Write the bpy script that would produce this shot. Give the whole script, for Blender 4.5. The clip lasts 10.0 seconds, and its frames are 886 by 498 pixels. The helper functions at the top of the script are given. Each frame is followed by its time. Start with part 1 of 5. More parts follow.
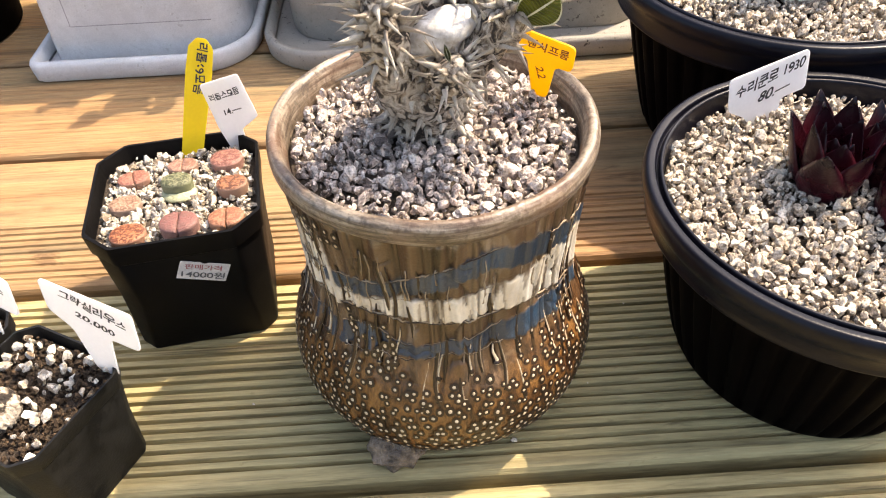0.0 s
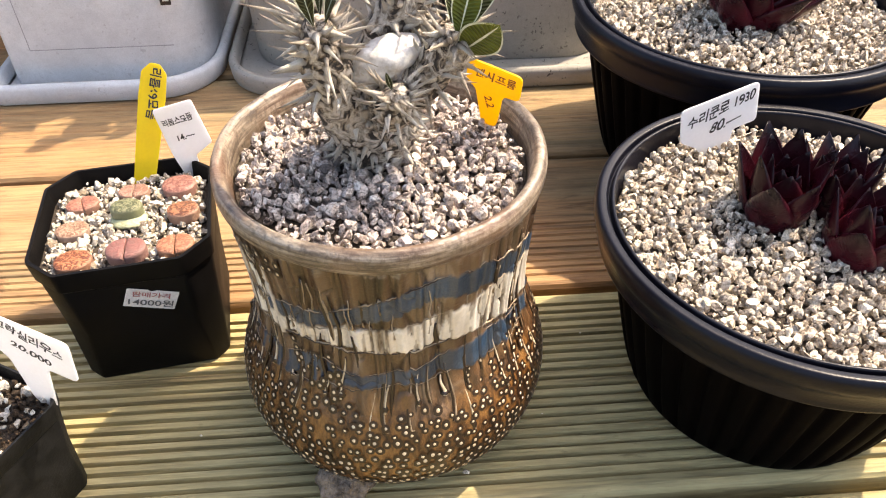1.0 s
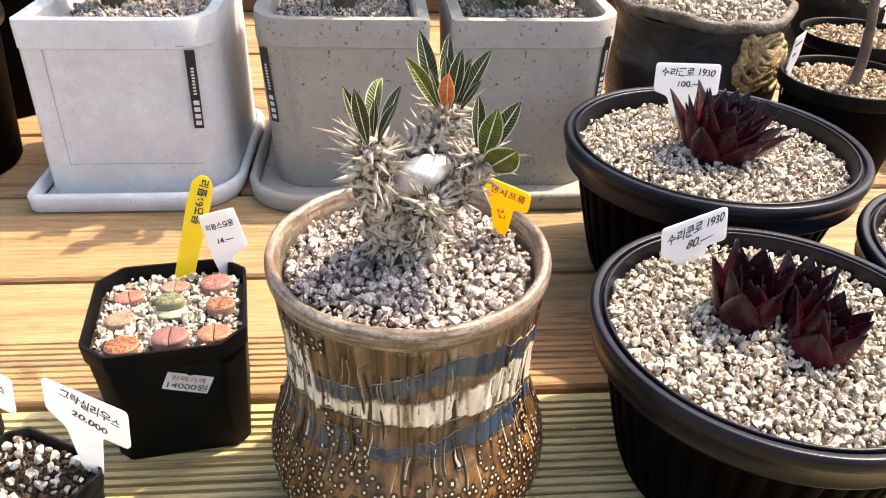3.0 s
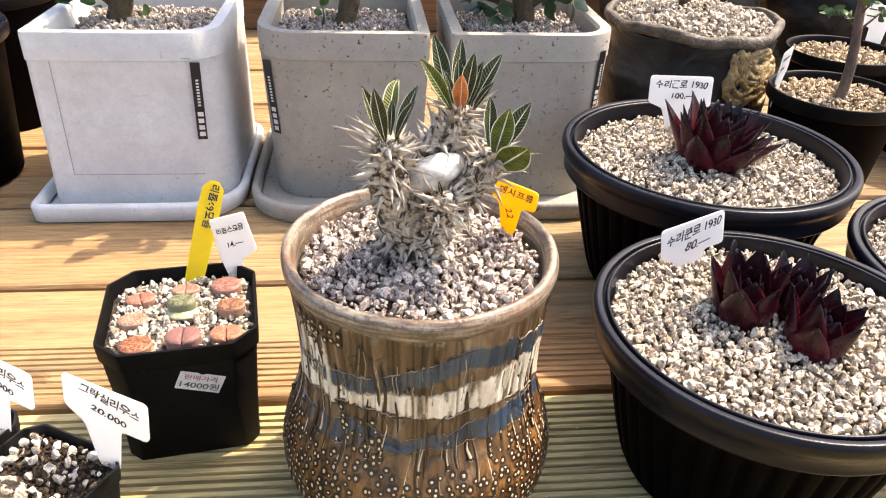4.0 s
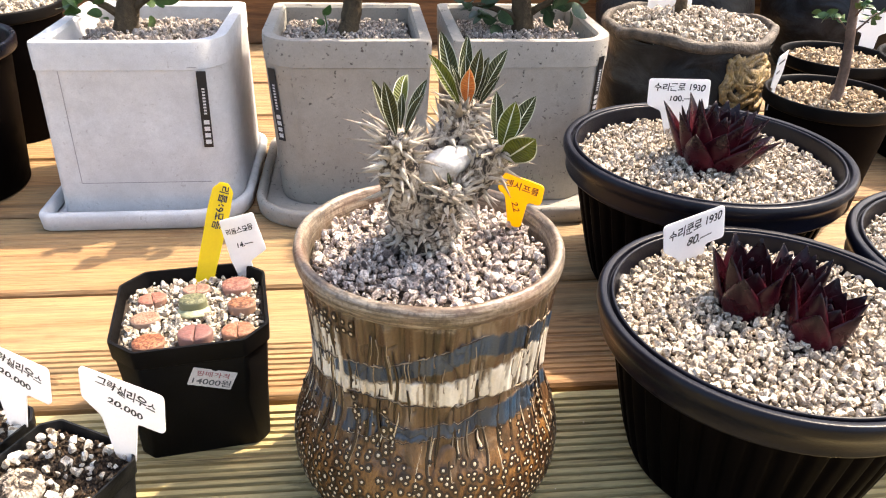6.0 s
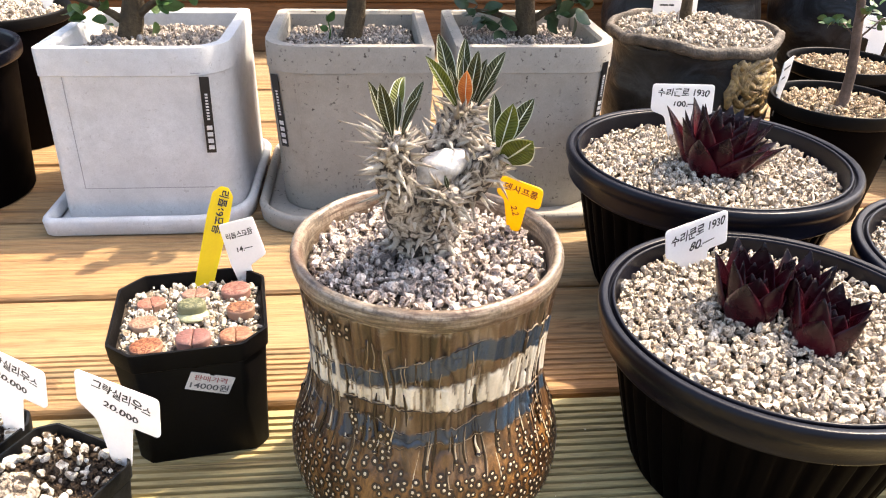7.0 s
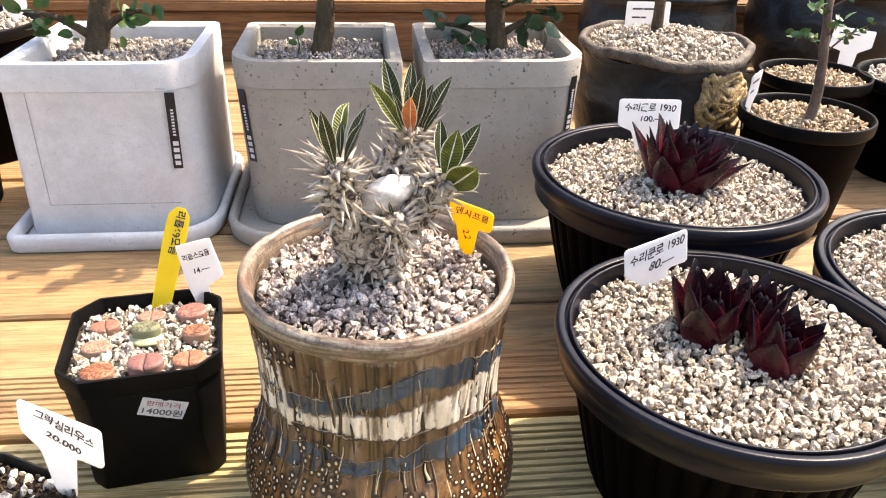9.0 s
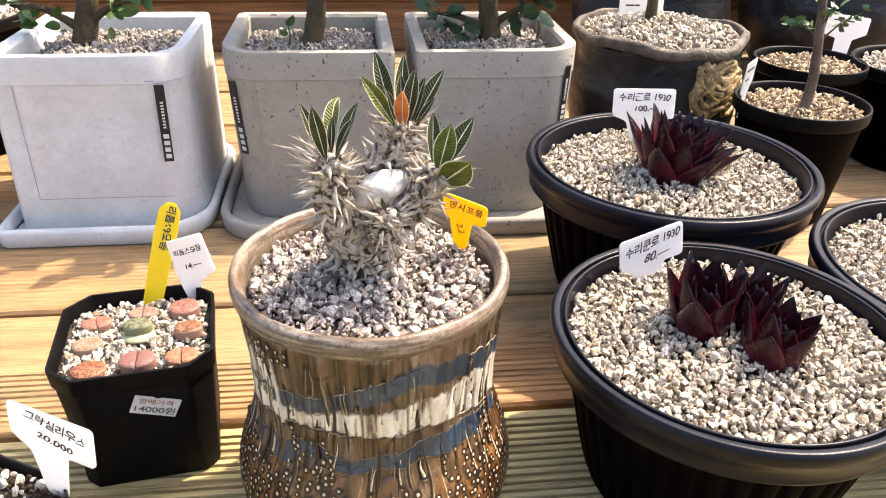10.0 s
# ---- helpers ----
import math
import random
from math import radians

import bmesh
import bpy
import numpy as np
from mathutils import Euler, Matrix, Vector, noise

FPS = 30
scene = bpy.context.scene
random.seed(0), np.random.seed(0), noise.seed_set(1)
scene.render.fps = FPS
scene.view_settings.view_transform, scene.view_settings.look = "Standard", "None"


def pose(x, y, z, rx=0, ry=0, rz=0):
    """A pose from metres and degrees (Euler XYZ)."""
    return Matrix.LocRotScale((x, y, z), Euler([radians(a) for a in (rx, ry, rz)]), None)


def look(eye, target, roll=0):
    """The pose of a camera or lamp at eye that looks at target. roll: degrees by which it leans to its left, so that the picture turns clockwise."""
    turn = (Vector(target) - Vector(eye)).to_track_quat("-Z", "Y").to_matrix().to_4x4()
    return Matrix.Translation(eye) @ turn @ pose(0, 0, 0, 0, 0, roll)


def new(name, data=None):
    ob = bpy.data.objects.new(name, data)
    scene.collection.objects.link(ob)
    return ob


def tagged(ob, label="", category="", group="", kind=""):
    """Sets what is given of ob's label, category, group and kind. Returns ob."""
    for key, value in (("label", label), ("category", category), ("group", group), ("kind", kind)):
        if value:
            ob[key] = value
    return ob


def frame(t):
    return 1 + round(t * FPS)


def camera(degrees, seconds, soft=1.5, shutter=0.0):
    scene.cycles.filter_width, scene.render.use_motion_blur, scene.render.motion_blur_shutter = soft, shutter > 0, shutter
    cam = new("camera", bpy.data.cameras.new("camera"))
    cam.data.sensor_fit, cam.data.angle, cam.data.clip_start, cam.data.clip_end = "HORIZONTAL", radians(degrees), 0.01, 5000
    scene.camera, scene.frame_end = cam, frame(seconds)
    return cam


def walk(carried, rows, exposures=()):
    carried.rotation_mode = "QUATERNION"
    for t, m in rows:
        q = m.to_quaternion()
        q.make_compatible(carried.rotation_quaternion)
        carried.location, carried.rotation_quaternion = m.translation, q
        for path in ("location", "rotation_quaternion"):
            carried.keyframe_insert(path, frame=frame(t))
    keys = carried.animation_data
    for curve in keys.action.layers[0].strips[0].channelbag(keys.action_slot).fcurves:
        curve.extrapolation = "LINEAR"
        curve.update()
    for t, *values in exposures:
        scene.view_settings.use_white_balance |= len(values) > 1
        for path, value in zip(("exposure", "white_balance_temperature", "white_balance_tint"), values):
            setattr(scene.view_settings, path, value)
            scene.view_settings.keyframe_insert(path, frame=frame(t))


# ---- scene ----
cam = camera(60.9, 10.0, 1.1)
PATH = [
    (0, (0.038, 0.006, 0.337), (0.07, 1.447, -1.05), -2.6),
    (0.5, (0.047, 0.008, 0.336), (0.115, 1.456, -1.042), -1.7),
    (1, (0.051, 0.008, 0.335), (0.145, 1.494, -1.0), -0.7),
    (1.5, (0.045, -0.003, 0.345), (0.156, 1.552, -0.908), -0.1),
    (2, (0.038, -0.014, 0.346), (0.16, 1.586, -0.847), 0.8),
    (2.5, (0.036, -0.029, 0.351), (0.174, 1.62, -0.771), 1.7),
    (3, (0.029, -0.04, 0.354), (0.19, 1.644, -0.713), 1.9),
    (3.2, (0.025, -0.040, 0.353), (0.198, 1.649, -0.703), 2.05),
    (4.5, (0.015, -0.066, 0.346), (0.216, 1.655, -0.654), 2.3),
    (5, (0.022, -0.068, 0.341), (0.23, 1.656, -0.652), 2.2),
    (5.5, (0.012, -0.068, 0.343), (0.22, 1.658, -0.645), 2.0),
    (5.7, (0.009, -0.068, 0.344), (0.216, 1.660, -0.641), 1.85),
    (7, (0.015, -0.067, 0.34), (0.196, 1.678, -0.62), 1.5),
    (7.5, (0.015, -0.069, 0.344), (0.197, 1.679, -0.611), 1.3),
    (8, (0.02, -0.063, 0.344), (0.209, 1.685, -0.609), 1.4),
    (8.5, (0.026, -0.066, 0.347), (0.225, 1.683, -0.602), 1.7),
    (9, (0.036, -0.061, 0.348), (0.241, 1.687, -0.602), 1.6),
    (9.5, (0.041, -0.052, 0.352), (0.256, 1.69, -0.608), 1.5),
    (10, (0.037, -0.056, 0.349), (0.255, 1.676, -0.628), 1.4),
]
walk(cam, [(t, look(eye, target, roll)) for t, eye, target, roll in PATH], [(0.0, 1.32, 6950, 12), (3.0, 1.45, 6850, 12), (10.0, 1.50, 6800, 12)])

# ---- light ----
SUN_AZ, SUN_EL = 26.0, 55.0      # degrees from +x towards +y, and above the deck
world = bpy.data.worlds.new("sky")
scene.world = world
world.use_nodes = True
wn = world.node_tree
sky = wn.nodes.new("ShaderNodeTexSky")
sky.sky_type, sky.sun_disc = "NISHITA", False
sky.sun_elevation, sky.sun_rotation = radians(SUN_EL), radians(90 - SUN_AZ)
sky.dust_density, sky.ozone_density = 4.0, 0.4
wn.links.new(sky.outputs[0], wn.nodes["Background"].inputs[0])
wn.nodes["Background"].inputs[1].default_value = 0.20
sun = new("sun", bpy.data.lights.new("sun", "SUN"))
sun.data.energy, sun.data.angle, sun.data.color = 3.8, radians(0.6), (1.0, 0.88, 0.71)
sun.matrix_world = look((math.cos(radians(SUN_AZ)) * math.cos(radians(SUN_EL)) * 5, math.sin(radians(SUN_AZ)) * math.cos(radians(SUN_EL)) * 5,
                         math.sin(radians(SUN_EL)) * 5), (0, 0, 0))


# ---- materials ----
class Nodes:
    """Small builder for one node material."""

    def __init__(self, name):
        self.mat = bpy.data.materials.new(name)
        self.mat.use_nodes = True
        self.t = self.mat.node_tree
        self.bsdf = self.t.nodes["Principled BSDF"]
        self.pos = self.add("ShaderNodeTexCoord").outputs["Object"]

    def add(self, kind):
        return self.t.nodes.new(kind)

    def put(self, socket, value):
        if isinstance(value, bpy.types.NodeSocket):
            self.t.links.new(value, socket)
        else:
            socket.default_value = value

    def noise(self, scale, detail=4.0, rough=0.55, stretch=None, vec=None, warp=0.0):
        n = self.add("ShaderNodeTexNoise")
        vec = vec or self.pos
        if stretch:
            m = self.add("ShaderNodeMapping")
            m.inputs["Scale"].default_value = stretch
            self.put(m.inputs[0], vec)
            vec = m.outputs[0]
        self.put(n.inputs["Vector"], vec)
        n.inputs["Scale"].default_value, n.inputs["Detail"].default_value, n.inputs["Roughness"].default_value = scale, detail, rough
        n.inputs["Distortion"].default_value = warp
        return n.outputs["Fac"]

    def ramp(self, fac, *stops):
        r = self.add("ShaderNodeValToRGB")
        while len(r.color_ramp.elements) < len(stops):
            r.color_ramp.elements.new(0.5)
        for e, (p, c) in zip(r.color_ramp.elements, stops):
            e.position = p
            e.color = (*c, 1) if not isinstance(c, (int, float)) else (c, c, c, 1)
        self.put(r.inputs[0], fac)
        return r.outputs[0]

    def mix(self, fac, a, b, kind="MIX"):
        m = self.add("ShaderNodeMix")
        m.data_type, m.blend_type = "RGBA", kind
        self.put(m.inputs[0], fac)
        for k, v in ((6, a), (7, b)):
            self.put(m.inputs[k], (*v, 1) if isinstance(v, tuple) else v)
        return m.outputs[2]

    def math(self, op, a, b=0.0):
        m = self.add("ShaderNodeMath")
        m.operation = op
        self.put(m.inputs[0], a)
        self.put(m.inputs[1], b)
        return m.outputs[0]

    def attr(self, name):
        a = self.add("ShaderNodeAttribute")
        a.attribute_name = name
        return a.outputs["Color"], a.outputs["Fac"]

    def bump(self, height, dist, strength=1.0):
        b = self.add("ShaderNodeBump")
        b.inputs["Distance"].default_value, b.inputs["Strength"].default_value = dist, strength
        self.put(b.inputs["Height"], height)
        self.t.links.new(b.outputs[0], self.bsdf.inputs["Normal"])

    def let_through(self, colour, share):
        """Thin sheet: part of the light from behind comes through."""
        tr, mx = self.add("ShaderNodeBsdfTranslucent"), self.add("ShaderNodeMixShader")
        out = [k for k in self.t.nodes if k.type == "OUTPUT_MATERIAL"][0]
        self.put(tr.inputs[0], colour)
        mx.inputs[0].default_value = share
        self.t.links.new(self.bsdf.outputs[0], mx.inputs[1])
        self.t.links.new(tr.outputs[0], mx.inputs[2])
        self.t.links.new(mx.outputs[0], out.inputs[0])

    def island(self):
        return self.add("ShaderNodeNewGeometry").outputs["Random Per Island"]

    def own(self):
        return self.add("ShaderNodeObjectInfo").outputs["Random"]

    def end(self, colour, rough, metal=0.0, spec=0.5):
        self.put(self.bsdf.inputs["Base Color"], (*colour, 1) if isinstance(colour, tuple) else colour)
        self.put(self.bsdf.inputs["Roughness"], rough)
        self.put(self.bsdf.inputs["Metallic"], metal)
        self.put(self.bsdf.inputs["Specular IOR Level"], spec)
        return self.mat


def simple(name, a, b, scale, rough=0.6, bump=0.0, fine=600.0, spec=0.5, stretch=None, thin=0.0, grain_share=0.35):
    """Two tones by a broad noise, a little grain by a fine one."""
    n = Nodes(name)
    broad, grain = n.noise(scale, 5, 0.6, stretch), n.noise(fine, 3, 0.6)
    col = n.mix(n.ramp(broad, (0.32, 0.0), (0.68, 1.0)), a, b)
    col = n.mix(grain_share, col, n.ramp(grain, (0.3, 0.35), (0.7, 1.0)), "MULTIPLY")
    if bump:
        n.bump(grain, bump)
    if thin:
        n.let_through(col, thin)
    return n.end(col, n.ramp(broad, (0.3, rough * 0.85), (0.7, min(1.0, rough * 1.15))), 0.0, spec)


def wood_material(name, light, mid, dark, weather):
    n = Nodes(name)
    vec = n.add("ShaderNodeVectorMath")
    vec.operation = "ADD"
    shift = n.add("ShaderNodeCombineXYZ")
    n.put(shift.inputs[0], n.math("MULTIPLY", n.own(), 31.0))
    n.put(shift.inputs[1], n.math("MULTIPLY", n.own(), 7.0))
    n.put(vec.inputs[0], n.pos)
    n.put(vec.inputs[1], shift.outputs[0])
    v = vec.outputs[0]
    fibre = n.noise(60, 6, 0.65, (0.06, 1.6, 1.6), v, 0.4)
    broad = n.noise(9, 4, 0.6, (0.25, 1.4, 1.0), v, 0.8)
    stain = n.noise(14, 5, 0.7, (0.6, 1.0, 1.0), v)
    fine = n.noise(420, 3, 0.6, (0.08, 1.0, 1.0), v)
    col = n.ramp(fibre, (0.36, dark), (0.47, mid), (0.64, light))
    col = n.mix(n.ramp(broad, (0.36, 0.0), (0.66, 0.7)), col, weather)
    col = n.mix(n.ramp(stain, (0.52, 0.0), (0.72, 0.6)), col, tuple(c * 0.45 for c in mid))
    knots = n.noise(26, 5, 0.7, (0.35, 1.6, 1.0), v, 1.5)
    col = n.mix(n.ramp(knots, (0.60, 0.0), (0.68, 0.55)), col, tuple(c * 0.8 for c in dark))
    col = n.mix(0.5, col, n.ramp(fine, (0.32, 0.40), (0.56, 1.0)), "MULTIPLY")
    n.bump(n.math("ADD", fibre, n.math("MULTIPLY", fine, 0.5)), 0.0012)
    return n.end(col, n.ramp(fibre, (0.3, 0.75), (0.7, 0.55)), 0.0, 0.35)


def stone_material(name, tones, pit=0.5, fine=900.0):
    n = Nodes(name)
    r = n.island()
    k = 1.0 / (len(tones) - 1)
    col = n.ramp(r, *[(i * k, c) for i, c in enumerate(tones)])
    speck, mottle = n.noise(fine, 4, 0.7), n.noise(fine * 0.3, 3, 0.6)
    col = n.mix(pit, col, n.ramp(speck, (0.36, 0.06), (0.47, 0.66), (0.56, 1.0)), "MULTIPLY")
    col = n.mix(0.55, col, n.ramp(mottle, (0.36, (0.36, 0.28, 0.22)), (0.52, (1.0, 1.0, 1.0))), "MULTIPLY")
    n.bump(n.math("ADD", speck, mottle), 0.0011)
    return n.end(col, 0.9, 0.0, 0.25)


M_DECK = wood_material("deck_wood", (0.39, 0.220, 0.092), (0.295, 0.150, 0.059), (0.10, 0.048, 0.019), (0.275, 0.212, 0.110))
M_DECKFRONT = wood_material("weathered_deck_wood", (0.49, 0.395, 0.190), (0.39, 0.300, 0.135), (0.12, 0.084, 0.036), (0.345, 0.300, 0.145))
# step wood toned darker, the shade on the step put into its colour
M_RISER = wood_material("riser_wood", (0.25, 0.125, 0.048), (0.17, 0.080, 0.029), (0.07, 0.031, 0.012), (0.14, 0.082, 0.042))
M_BACKDROP = wood_material("shadow_dark_wood", (0.07, 0.045, 0.03), (0.05, 0.03, 0.02), (0.02, 0.014, 0.01), (0.05, 0.04, 0.03))
M_SOIL = simple("soil", (0.035, 0.024, 0.016), (0.07, 0.05, 0.032), 60, 0.95, 0.002, 500)
M_PUMICE = stone_material("pumice", ((0.15, 0.118, 0.102), (0.86, 0.74, 0.64), (0.46, 0.365, 0.31), (0.91, 0.83, 0.75), (0.31, 0.245, 0.21), (0.80, 0.68, 0.58), (0.58, 0.465, 0.395), (0.89, 0.80, 0.71), (0.12, 0.095, 0.084)), 0.75)
M_PALE = stone_material("pale_grit", ((0.54, 0.435, 0.32), (0.86, 0.76, 0.61), (0.42, 0.335, 0.25), (0.90, 0.82, 0.69), (0.68, 0.57, 0.43), (0.24, 0.19, 0.15), (0.90, 0.82, 0.69), (0.60, 0.49, 0.37), (0.88, 0.79, 0.65), (0.12, 0.095, 0.076)), 0.75, 800)
M_WHITEGRIT = stone_material("white_grit", ((0.80, 0.77, 0.70), (0.60, 0.50, 0.37), (0.84, 0.81, 0.75), (0.22, 0.16, 0.10), (0.70, 0.60, 0.45), (0.80, 0.76, 0.68), (0.12, 0.085, 0.055)), 0.5)
M_TANGRIT = stone_material("tan_grit", ((0.45, 0.33, 0.20), (0.62, 0.48, 0.31), (0.30, 0.2, 0.11), (0.70, 0.58, 0.42), (0.5, 0.38, 0.24)), 0.4)
M_GREYGRIT = stone_material("grey_grit", ((0.34, 0.30, 0.27), (0.60, 0.53, 0.46), (0.24, 0.20, 0.17), (0.74, 0.66, 0.57), (0.44, 0.36, 0.29)), 0.5)
M_BARKMIX = stone_material("bark_mix", ((0.06, 0.04, 0.025), (0.62, 0.57, 0.48), (0.09, 0.06, 0.035), (0.16, 0.10, 0.06), (0.72, 0.68, 0.58), (0.05, 0.035, 0.022), (0.3, 0.22, 0.14), (0.07, 0.045, 0.028), (0.12, 0.08, 0.05)), 0.4)
M_HUMUS = stone_material("bark_humus", ((0.020, 0.013, 0.008), (0.06, 0.04, 0.024), (0.035, 0.022, 0.013), (0.13, 0.085, 0.05), (0.028, 0.018, 0.011), (0.08, 0.052, 0.03)), 0.5)
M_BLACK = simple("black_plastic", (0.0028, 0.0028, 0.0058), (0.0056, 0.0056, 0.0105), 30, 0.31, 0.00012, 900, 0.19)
# near-black, duller version of the rim plastic, for the walls below the rims
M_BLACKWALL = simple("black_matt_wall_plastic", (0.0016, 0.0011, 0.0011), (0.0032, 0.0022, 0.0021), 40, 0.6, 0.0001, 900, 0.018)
M_BLACKMATT = simple("black_matt_plastic", (0.003, 0.0027, 0.0027), (0.005, 0.0043, 0.0042), 40, 0.5, 0.0001, 900, 0.09)
M_DUSTY = simple("dusty_black_plastic", (0.003, 0.003, 0.003), (0.012, 0.0115, 0.011), 130, 0.5, 0.0002, 700, 0.2)
M_TAGWHITE = simple("white_label_plastic", (0.84, 0.84, 0.85), (0.88, 0.88, 0.88), 20, 0.4, thin=0.6, grain_share=0.06)
M_TAGYELLOW = simple("yellow_label_plastic", (0.82, 0.66, 0.012), (0.86, 0.71, 0.02), 20, 0.38, thin=0.55, grain_share=0.08)
M_TAGORANGE = simple("orange_yellow_label_plastic", (0.84, 0.54, 0.008), (0.88, 0.59, 0.012), 20, 0.38, thin=0.55, grain_share=0.08)
M_PAPER = simple("price_sticker_paper", (0.62, 0.60, 0.58), (0.72, 0.69, 0.67), 60, 0.7)
M_INK = simple("black_ink", (0.012, 0.012, 0.016), (0.02, 0.02, 0.025), 90, 0.5)
M_INKGREY = simple("grey_print", (0.07, 0.07, 0.075), (0.12, 0.12, 0.125), 90, 0.6)
M_INKRED = simple("red_brown_ink", (0.12, 0.04, 0.01), (0.16, 0.05, 0.012), 90, 0.5)
M_INKPINK = simple("pink_ink", (0.30, 0.08, 0.09), (0.36, 0.11, 0.11), 90, 0.6)
M_LABELBLACK = simple("black_label_vinyl", (0.008, 0.008, 0.009), (0.014, 0.014, 0.016), 50, 0.35)
M_LABELWHITE = simple("white_label_print", (0.6, 0.6, 0.6), (0.7, 0.7, 0.7), 50, 0.5)
M_BARK = simple("grey_brown_bark", (0.050, 0.034, 0.018), (0.115, 0.082, 0.046), 120, 0.9, 0.002, 320, 0.3, (1, 1, 0.35))
M_PINKBARK = simple("pinkish_bark", (0.07, 0.045, 0.034), (0.17, 0.12, 0.095), 120, 0.8, 0.001, 320, 0.3, (1, 1, 0.35))


def planter_material(name, base, dark, amount):
    """Cast stone with dark specks and pores."""
    n = Nodes(name)
    broad, fine = n.noise(18, 4, 0.6), n.noise(900, 3, 0.6)
    speck = n.ramp(n.noise(250, 2.5, 0.6), (0.62, 0.0), (0.67, amount))
    speck = n.mix(n.ramp(n.noise(60, 2), (0.40, 0.15), (0.62, 1.0)), (0.0, 0.0, 0.0), speck)
    col = n.mix(n.ramp(broad, (0.35, 0.0), (0.65, 1.0)), tuple(c * 0.86 for c in base), base)
    col = n.mix(n.ramp(n.noise(75, 5, 0.7), (0.40, 0.0), (0.64, 0.45)), col, tuple(c * 0.70 for c in base))
    col = n.mix(0.3, col, n.ramp(fine, (0.3, 0.6), (0.65, 1.0)), "MULTIPLY")
    col = n.mix(speck, col, dark)
    n.bump(n.math("SUBTRACT", n.math("MULTIPLY", fine, 0.3), speck), 0.0005)
    return n.end(col, 0.75, 0.0, 0.3)


M_WHITEPOT = planter_material("white_cast_stone", (0.625, 0.630, 0.630), (0.36, 0.35, 0.33), 0.5)
M_GREYPOT = planter_material("grey_cast_stone", (0.355, 0.328, 0.285), (0.085, 0.073, 0.062), 1.0)


def glaze_material():
    """Glazed stoneware; the attribute 'glaze' holds the slip bands (red: blue slip, green: cream slip, blue: bare rim)
    and crease dark (alpha).
    """
    n = Nodes("stoneware_glaze")
    mask, _ = n.attr("glaze")
    sep = n.add("ShaderNodeSeparateColor")
    n.put(sep.inputs[0], mask)
    streak = n.noise(85, 5, 0.55, (1, 1, 0.16), None, 0.7)
    blot = n.noise(45, 4, 0.6)
    fine = n.noise(700, 3, 0.6)
    brown = n.ramp(streak, (0.32, (0.014, 0.007, 0.003)), (0.41, (0.070, 0.036, 0.017)), (0.57, (0.140, 0.088, 0.050)), (0.69, (0.34, 0.26, 0.18)))
    brown = n.mix(n.ramp(blot, (0.45, 0.0), (0.7, 0.5)), brown, (0.105, 0.052, 0.022))
    amber = n.ramp(n.noise(150, 5, 0.65, (1, 1, 0.35), None, 0.6), (0.35, (0.012, 0.005, 0.002)), (0.47, (0.095, 0.038, 0.010)), (0.64, (0.240, 0.112, 0.030)))
    level = n.add("ShaderNodeSeparateXYZ")
    n.put(level.inputs[0], n.pos)
    reach = n.math("ADD", level.outputs[2], n.math("MULTIPLY", n.math("SUBTRACT", n.noise(40, 3, 0.6, (1, 1, 0.3)), 0.5), 0.05))
    brown = n.mix(n.ramp(n.math("MULTIPLY", reach, 8.0), (0.50, 1.0), (0.72, 0.0)), brown, amber)
    blue = n.ramp(n.noise(60, 4, 0.6, (1, 1, 0.4)), (0.3, (0.018, 0.027, 0.042)), (0.55, (0.036, 0.052, 0.074)), (0.7, (0.020, 0.055, 0.105)))
    cream = n.ramp(streak, (0.29, (0.10, 0.065, 0.038)), (0.37, (0.54, 0.455, 0.34)), (0.62, (0.78, 0.71, 0.59)))
    rim = n.ramp(n.noise(48, 5, 0.6, (1, 1, 14)), (0.34, (0.060, 0.043, 0.030)), (0.48, (0.155, 0.118, 0.084)), (0.66, (0.33, 0.28, 0.215)))
    rim = n.mix(n.ramp(n.noise(420, 3, 0.6), (0.36, 0.55), (0.5, 0.0)), rim, (0.040, 0.028, 0.020))
    rim = n.mix(n.ramp(n.noise(22, 3), (0.5, 0.0), (0.68, 0.45)), rim, (0.17, 0.066, 0.028))
    col = n.mix(sep.outputs[0], brown, blue)
    col = n.mix(sep.outputs[1], col, cream)
    col = n.mix(sep.outputs[2], col, rim)
    # Alpha darkens the dips: pooled glaze, with crease shade put into the colour.
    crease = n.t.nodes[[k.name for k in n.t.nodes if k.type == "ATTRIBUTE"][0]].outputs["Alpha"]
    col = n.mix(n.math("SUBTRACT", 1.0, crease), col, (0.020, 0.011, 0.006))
    col = n.mix(0.3, col, n.ramp(fine, (0.3, 0.5), (0.6, 1.0)), "MULTIPLY")
    n.bump(n.math("ADD", streak, n.math("MULTIPLY", fine, 0.25)), 0.0012)
    return n.end(col, n.ramp(fine, (0.3, 0.28), (0.7, 0.5)), 0.0, 0.5)


M_GLAZE = glaze_material()
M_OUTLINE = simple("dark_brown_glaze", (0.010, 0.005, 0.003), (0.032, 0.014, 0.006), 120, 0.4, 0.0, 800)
M_SLIP = simple("cream_slip", (0.48, 0.36, 0.22), (0.68, 0.57, 0.41), 120, 0.45, 0.0, 800)
M_SLIPTHIN = simple("thin_tan_slip", (0.16, 0.105, 0.060), (0.42, 0.33, 0.22), 160, 0.45, 0.0, 800)
M_FOOT = simple("bare_dark_clay", (0.030, 0.019, 0.012), (0.30, 0.23, 0.165), 170, 0.7, 0.003, 400)


